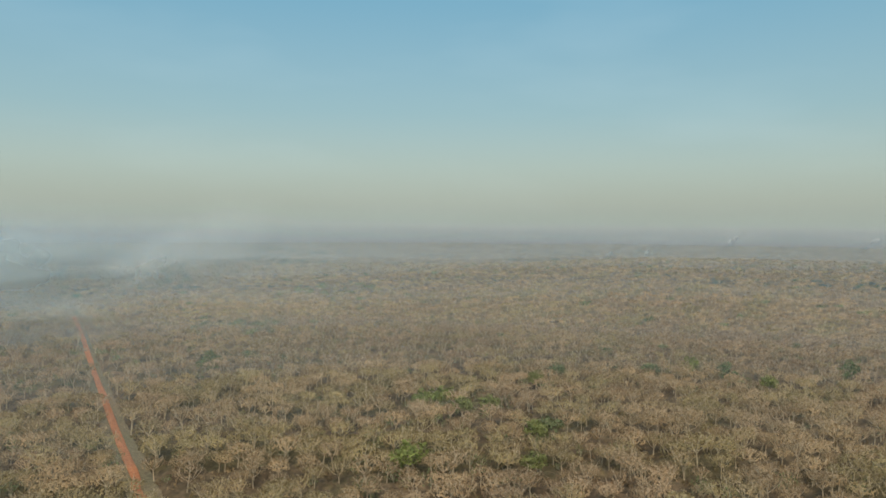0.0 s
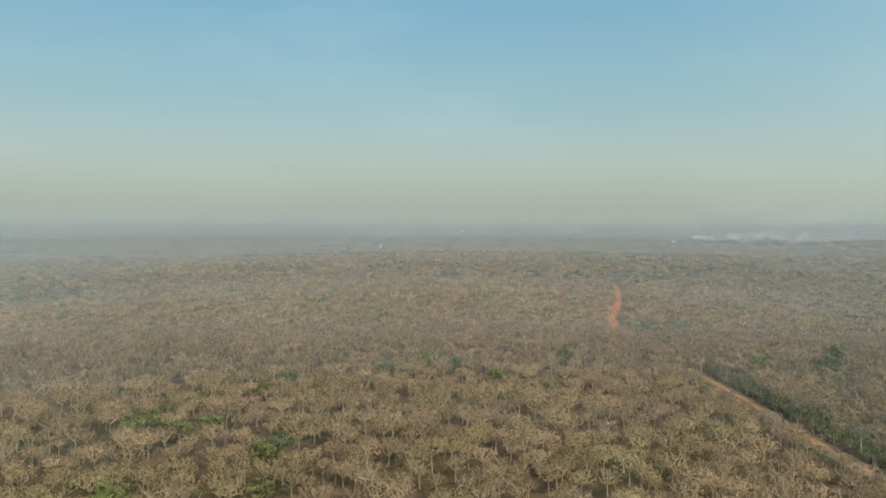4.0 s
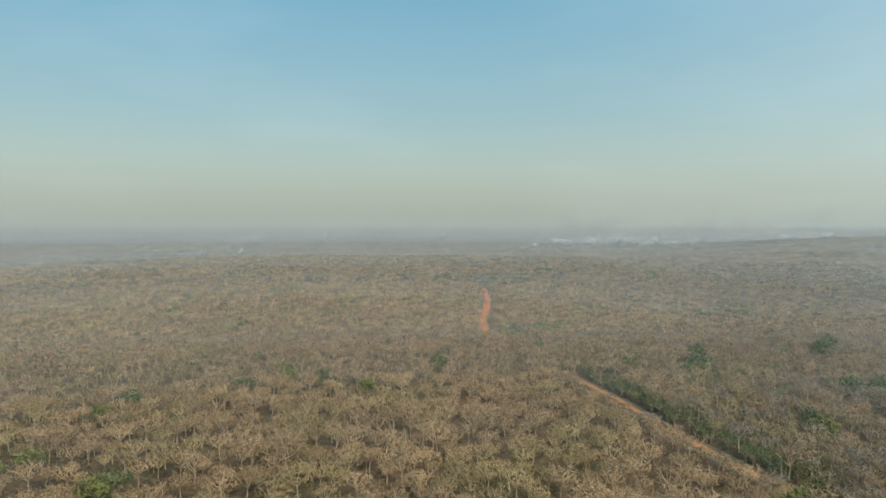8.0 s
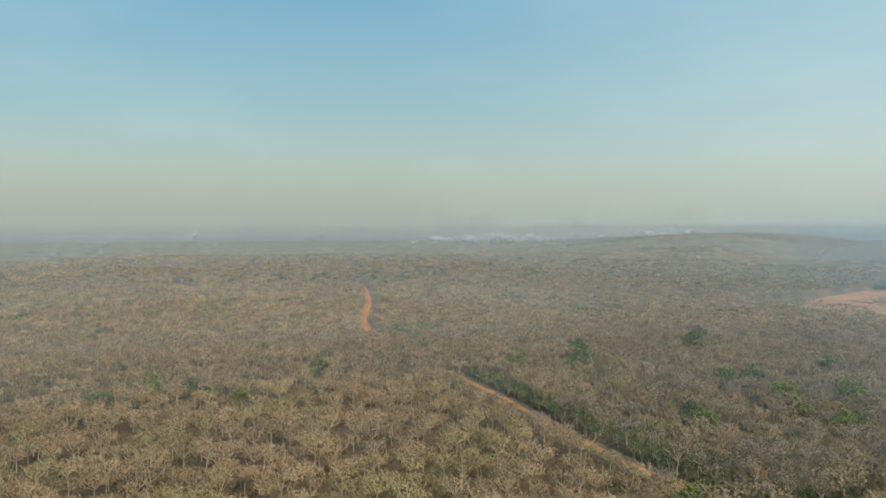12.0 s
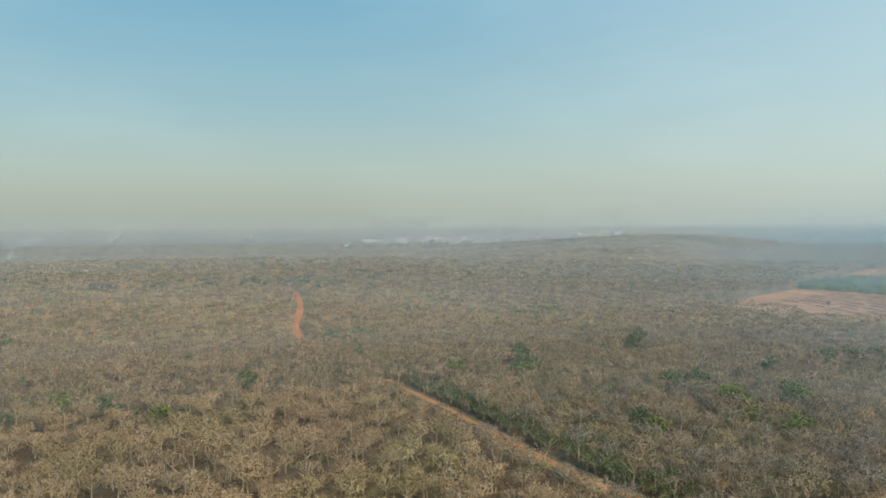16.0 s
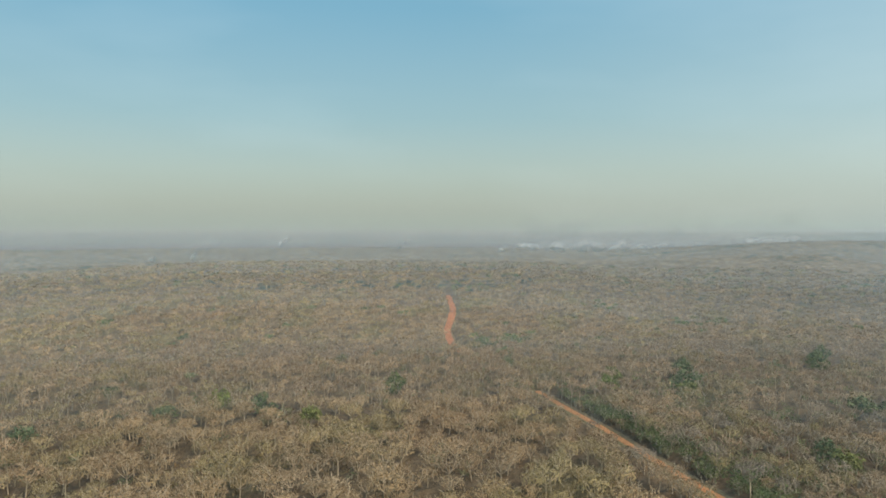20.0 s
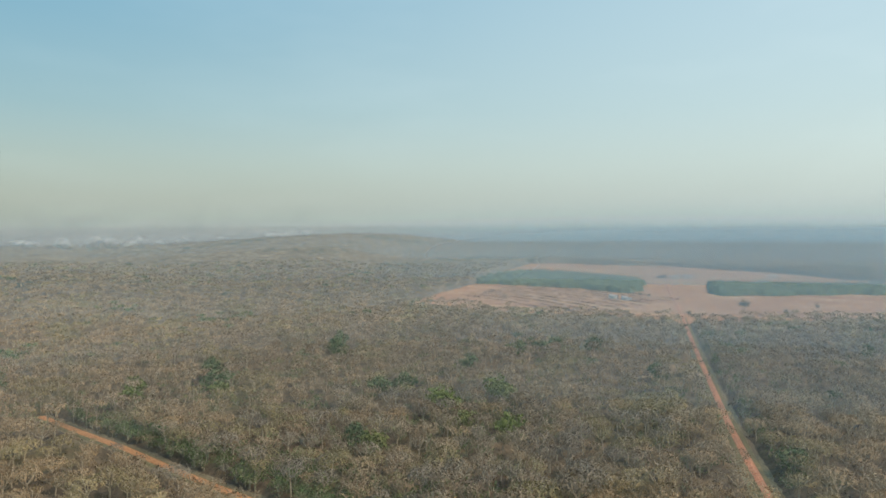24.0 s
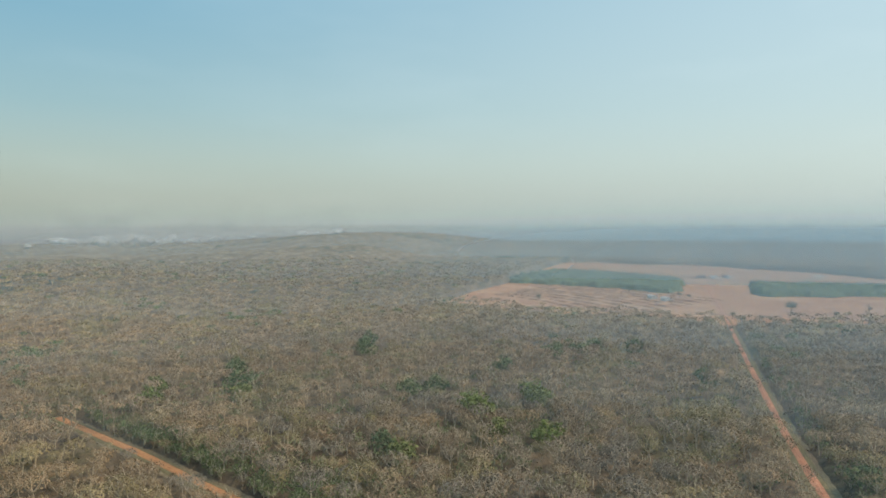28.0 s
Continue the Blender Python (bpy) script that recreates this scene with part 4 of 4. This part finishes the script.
# ---- the two woods left standing in the clearing
for poly, seed in ((WOOD_ONE, 61), (WOOD_TWO, 62)):
    P = np.array(poly, float)
    rng = np.random.default_rng(seed)
    lo, hi = P.min(0) - 4, P.max(0) + 4
    gx, gy = np.meshgrid(np.arange(lo[0], hi[0], 2.6), np.arange(lo[1], hi[1], 2.6), indexing="ij")
    gx, gy = gx + rng.uniform(-0.8, 0.8, gx.shape), gy + rng.uniform(-0.8, 0.8, gx.shape)
    top, owner = canopy(gx, gy, 9.0, seed)
    within = inside(poly, gx + 3 * np.sin(gy * 0.2), gy + 3 * np.sin(gx * 0.2))
    Z = np.where(within, top * 0.62 + rng.normal(0, 0.3, gx.shape), 0.0)
    n, w = gx.shape
    i, j = np.meshgrid(np.arange(n - 1), np.arange(w - 1), indexing="ij")
    F = np.stack([i * w + j, (i + 1) * w + j, (i + 1) * w + j + 1, i * w + j + 1], -1).reshape(-1, 4)
    F = F[within.ravel()[F].any(1)]
    pick = rng.uniform(0.75, 1.25, 4096)[owner % 4096]
    T = (np.array((0.12, 0.15, 0.085)) * (0.5 + 0.5 * pick[..., None])).reshape(-1, 3)
    tagged(mesh_object("woodland_strip", np.stack([gx, gy, Z], -1).reshape(-1, 3), F, [M_CANOPY], tint=T, shade=True),
           "dark green strip of woodland left standing in the field", "woodland", kind="stuff")

# ---------------------------------------------------------------- the farm in the clearing
M_WHITE = paint_material("whitewashed_wall", (0.72, 0.70, 0.66), 0.8)
M_ROOF = paint_material("weathered_sheet_roof", (0.62, 0.58, 0.52), 0.8, 0.0)
M_RUST = paint_material("rusty_sheet_roof", (0.33, 0.17, 0.11), 0.7)
M_DOOR = paint_material("dark_door", (0.10, 0.08, 0.06), 0.6)


def box_part(name, size, at, mat, parent, label=""):
    bm = bmesh.new()
    bmesh.ops.create_cube(bm, size=1.0)
    bmesh.ops.scale(bm, vec=size, verts=bm.verts)
    bmesh.ops.translate(bm, vec=at, verts=bm.verts)
    me = bpy.data.meshes.new(name)
    bm.to_mesh(me)
    bm.free()
    me.materials.append(mat)
    ob = new(name, me)
    ob.parent = parent
    if label:
        tagged(ob, label)
    return ob


def roof_part(w, d, base, rise, over, mat, parent):
    """A gabled sheet roof with thickness and eaves."""
    hw, hd = w / 2 + over, d / 2 + over
    sec = [(-hd, base - 0.25), (0, base + rise), (hd, base - 0.25), (hd, base - 0.10), (0, base + rise + 0.16), (-hd, base - 0.10)]
    V = [(x, y, z) for x in (-hw, hw) for y, z in sec]
    F = []
    for k in range(6):
        F.append((k, (k + 1) % 6, 6 + (k + 1) % 6, 6 + k))
    me = bpy.data.meshes.new("roof")
    me.from_pydata(V, [], F + [(0, 5, 4, 1), (1, 4, 3, 2), (6, 7, 10, 11), (7, 8, 9, 10)])
    me.materials.append(mat)
    ob = new("roof", me)
    ob.parent = parent
    return ob


def gable_part(w, d, base, rise, side, mat, parent):
    x0, x1 = (w / 2 - 0.2) * side, (w / 2) * side
    V = [(x, y, z) for x in (x0, x1) for y, z in ((-d / 2, base - 0.03), (d / 2, base - 0.03), (0, base + rise - 0.1))]
    me = bpy.data.meshes.new("gable")
    me.from_pydata(V, [], [(0, 1, 2), (3, 5, 4), (0, 3, 4, 1), (1, 4, 5, 2), (2, 5, 3, 0)])
    me.materials.append(mat)
    ob = new("gable", me)
    ob.parent = parent


def farm_building(name, px, py, turn, w, d, h, rise, wall_mat, roof_mat, label, category):
    t = new(name)
    t.matrix_basis = pose(px, py, 0.2, 0, 0, turn)
    for sy in (-1, 1):
        box_part("wall", (w, 0.2, h), (0, sy * (d / 2 - 0.1), h / 2), wall_mat, t)
    for sx in (-1, 1):
        box_part("wall", (0.2, d - 0.4, h), (sx * (w / 2 - 0.1), 0, h / 2), wall_mat, t)
        gable_part(w, d, h, rise, sx, wall_mat, t)
    roof_part(w, d, h, rise, 0.5, roof_mat, t)
    box_part("door", (1.0, 0.08, 2.05), (w * 0.1, -d / 2 - 0.03, 1.03), M_DOOR, t, "dark wooden door")
    for k in (-0.3, 0.34):
        box_part("window", (1.1, 0.08, 1.0), (w * k, -d / 2 - 0.03, 1.6), M_DOOR, t)
    return tagged(t, label, category, "farm buildings in the clearing")


farm_building("farmhouse", 829, 410, 65, 9, 6, 2.8, 1.6, M_WHITE, M_ROOF, "low farmhouse with a pale sheet roof at the road's end", "house")
farm_building("barn", 842, 398, 70, 7, 5, 2.8, 1.5, M_WHITE, M_ROOF, "small whitewashed barn beside the farmhouse", "barn")
farm_building("farm_shed", 836, 428, 60, 9, 5, 2.6, 1.2, M_DOOR, M_RUST, "dark shed with a rusty sheet roof near the farmhouse", "shed")
farm_building("farm_shed", 856, 408, 70, 8, 5, 2.6, 1.2, M_DOOR, M_RUST, "small dark shed behind the farmhouse", "shed")
farm_building("barn", 905, 325, 72, 9, 6, 2.8, 1.6, M_WHITE, M_ROOF, "lone white barn standing in the open field", "barn")
farm_building("cattle_shed", 590, 362, 52, 10, 4.0, 2.3, 0.8, M_WHITE, M_ROOF, "long low shed with a pale roof at the wood's edge", "shed")
farm_building("cattle_shed", 582, 346, 56, 9, 4.0, 2.3, 0.8, M_WHITE, M_ROOF, "long low shed with a pale roof beside another", "shed")


def field_tree(seed, tint, h, r, px, py, label):
    t = leafy_tree_thing(seed, np.array(tint), h, r, 360)
    t.matrix_basis = pose(px, py, 0.1, 0, 0, seed * 37 % 360)
    return tagged(t, label, "tree", "trees in the clearing")


field_tree(761, (0.09, 0.14, 0.09), 8.5, 4.6, 572, 247, "broad dark green tree standing alone in the field")
field_tree(762, (0.13, 0.16, 0.11), 6, 2.2, 506, 262, "small tree beside the dirt road in the field")
field_tree(763, (0.13, 0.16, 0.11), 5, 2.2, 560, 215, "small round tree in the bare field")
field_tree(764, (0.13, 0.16, 0.11), 7, 2.0, 600, 205, "slender tree in the bare field")
field_tree(765, (0.13, 0.16, 0.11), 6, 2.6, 486, 248, "small tree at the edge of the field")
field_tree(766, (0.11, 0.145, 0.10), 6, 2.4, 520, 425, "lone green tree among brush rows")
field_tree(767, (0.13, 0.16, 0.11), 6, 3.2, 500, 222, "low spreading tree at the edge of the field")
field_tree(768, (0.11, 0.145, 0.10), 4.5, 2.2, 620, 352, "small bushy tree in the open field")
field_tree(769, (0.11, 0.145, 0.10), 4.5, 2.2, 612, 340, "small bushy tree beside another in the field")


def brush_places(k):
    """A broken row of cut brush lying along the slope."""
    rng = np.random.default_rng(800 + k)
    n = int(rng.integers(60, 80))
    u = np.linspace(0, 1, n)
    u = u[(np.sin(u * 26 + k * 2.1) + 0.6 * np.sin(u * 61 + k)) > -0.9]
    xs = 462 + 15 * k + (150 - 3 * k) * (1 - u) * 0.45 + 40 * u * (1 - u) + rng.normal(0, 0.5, len(u))
    ys = 478 + 2.5 * k - (150 + 4 * k) * u + rng.normal(0, 0.5, len(u))
    ok = inside(CLEARING, xs, ys) & ~inside(WOOD_ONE, xs, ys) & (rng.uniform(0, 1, len(xs)) < 0.93)
    return np.stack([xs[ok], ys[ok]], 1)


P = np.concatenate([brush_places(k) for k in range(11)])
n = len(P)
rng = np.random.default_rng(830)
heap = [(v * (1.2, 1.9, 0.62), f, np.zeros(len(v))) for v, f in (shrub(820 + q, 26) for q in range(3))]
V, F, T = scatter(heap, P[:, 0], P[:, 1], rng.uniform(0.7, 1.3, n), np.zeros(n), np.array((0.155, 0.11, 0.075)) * rng.uniform(0.8, 1.2, (n, 1)), rng.integers(0, 3, n))
tagged(mesh_object("cut_brush", V, F, [M_WOOD], tint=T), "broken rows of cut brush on the bare field", "brush", kind="stuff")

# ---------------------------------------------------------------- smoke
M_SMOKE = smoke_material("pale_smoke", (0.44, 0.54, 0.565), 0.75, 0.012, 0.4)
M_PLUME = smoke_material("white_smoke", (0.80, 0.81, 0.78), 1.0, 0.02, 0.1)
M_DRIFT = smoke_material("soft_white_smoke", (0.66, 0.71, 0.69), 0.8, 0.011, 0.3)
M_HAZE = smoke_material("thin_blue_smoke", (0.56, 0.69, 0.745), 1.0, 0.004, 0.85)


def puff(px, py, z, width, tall, lean, body, seed):
    """One drift of smoke: a bulging, ragged sheet, thick in the middle and thinning to nothing at its rim."""
    rng = np.random.default_rng(seed)
    rings, sect = 9, 28
    face = math.atan2(px - 15, py - 20)
    V, B = [], []
    ph = rng.uniform(0, 6.28, 4)
    for i in range(rings + 1):
        q = i / rings
        for s in range(sect):
            a = 6.283 * s / sect
            edge = 1 + 0.16 * math.sin(2 * a + ph[0]) + 0.12 * math.sin(3 * a + ph[1]) + 0.07 * math.sin(5 * a + ph[2])
            u, v = q * edge * math.cos(a), q * edge * math.sin(a)
            dx = u * width / 2 + lean * v * tall / 2
            deep = (1 - q * q) * min(width, tall) * 0.3 + 0.05 * width * math.sin(3 * u + ph[3])
            V.append((px + dx * math.cos(face) - deep * math.sin(face), py - dx * math.sin(face) - deep * math.cos(face), z + v * tall / 2))
            low = V[-1][2] - float(height(V[-1][0], V[-1][1]))
            B.append(body * (1 - q * q) ** 1.4 * (0.1 + 0.9 * float(smooth(0, 16, low))))
    F = []
    for i in range(rings):
        for s in range(sect):
            t = (s + 1) % sect
            F.append((i * sect + s, i * sect + t, (i + 1) * sect + t, (i + 1) * sect + s))
    return np.array(V), np.array(F), np.array(B)


def smoke(name, puffs, mat, label):
    VV, FF, BB, k = [], [], [], 0
    for p in puffs:
        v, f, b = puff(*p)
        VV.append(v)
        FF.append(f + k)
        BB.append(b)
        k += len(v)
    B = np.concatenate(BB)
    ob = mesh_object(name, np.concatenate(VV), np.concatenate(FF), [mat], tint=np.stack([B, B, B], 1), shade=True, attr="body")
    ob.visible_shadow = False
    return tagged(ob, label, "smoke", kind="stuff")


smoke("smoke", [(-640, 470, 34, 420, 84, 0.3, 0.7, 1), (-470, 330, 26, 260, 66, 0.1, 0.6, 4), (-330, 230, 20, 190, 54, 0.1, 0.5, 6)], M_SMOKE, "low bank of grey smoke drifting over burning forest")
smoke("smoke_plume", [(-466, 480, 26, 70, 64, 0.5, 0.5, 11), (-440, 488, 30, 130, 84, 0.5, 0.5, 13), (-395, 505, 40, 130, 90, 0.6, 0.4, 14)], M_DRIFT, "thick white smoke rising out of the burning forest")
for k, (px, py, w, h, lean, body) in enumerate([(15, 1120, 11, 30, 1.0, 1.0), (-78, 1000, 14, 28, 0.8, 0.7), (300, 1690, 14, 28, 0.8, 0.9), (530, 1640, 40, 18, 1.0, 0.9), (-130, 1040, 16, 26, 0.8, 0.5)]):
    z = float(height(px, py)) + 7
    smoke("smoke_plume", [(px, py, z + h * 0.4, w, h, lean, body, 20 + k), (px + w * 1.2, py, z + h * 0.85, w * 2.6, h * 0.9, lean, body * 0.6, 40 + k)],
          M_PLUME, "thin white plume of smoke rising from the far woods")
ridge = []
for k in range(13):
    az = radians(20.6 + 17.5 * k / 12)
    rr = 1660 + 25 * math.sin(k * 1.7)
    tall = (34 if k < 5 else 20) + 12 * abs(math.sin(k * 2.3))
    px, py = rr * math.sin(az), rr * math.cos(az)
    ridge.append((px, py, float(height(px, py)) + tall * 0.30 + 4, 70, tall, 0.4, 0.72 if k < 6 else 0.5, 60 + k))
    if k % 5 == 0:
        ridge.append((px + 40, py, float(height(px, py)) + tall * 1.7, 240, tall * 4.0, 0.7, 0.14, 80 + k))
smoke("smoke", ridge, M_PLUME, "line of white smoke rising behind the far ridge")


def veil(radius, body, seed):
    """One see-through ring standing in for the smoke haze over the whole plain, thinning upwards and thicker to the
    east and far west.
    """
    n = 240
    a = np.arange(n) * 2 * np.pi / n
    px, py = 15 + radius * np.sin(a), 25 + radius * np.cos(a)
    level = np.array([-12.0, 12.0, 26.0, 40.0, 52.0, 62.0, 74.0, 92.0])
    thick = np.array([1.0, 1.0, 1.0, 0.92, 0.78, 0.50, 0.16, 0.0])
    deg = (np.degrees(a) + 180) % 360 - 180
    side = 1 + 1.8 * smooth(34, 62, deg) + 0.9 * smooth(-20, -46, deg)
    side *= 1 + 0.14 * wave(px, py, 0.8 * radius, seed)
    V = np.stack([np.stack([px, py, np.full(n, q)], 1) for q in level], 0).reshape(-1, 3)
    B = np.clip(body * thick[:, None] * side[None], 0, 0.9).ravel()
    i, j = np.meshgrid(np.arange(len(level) - 1), np.arange(n), indexing="ij")
    j2 = (j + 1) % n
    F = np.stack([i * n + j, i * n + j2, (i + 1) * n + j2, (i + 1) * n + j], -1).reshape(-1, 4)
    ob = mesh_object("haze_ring", V, F, [M_HAZE], tint=np.stack([B, B, B], 1), shade=True, attr="body")
    ob.visible_shadow = False
    return tagged(ob, "see-through ring standing in for blue smoke haze over the dry woods", "smoke", kind="stuff")


# Added rings, denser outwards, that build up haze with distance.
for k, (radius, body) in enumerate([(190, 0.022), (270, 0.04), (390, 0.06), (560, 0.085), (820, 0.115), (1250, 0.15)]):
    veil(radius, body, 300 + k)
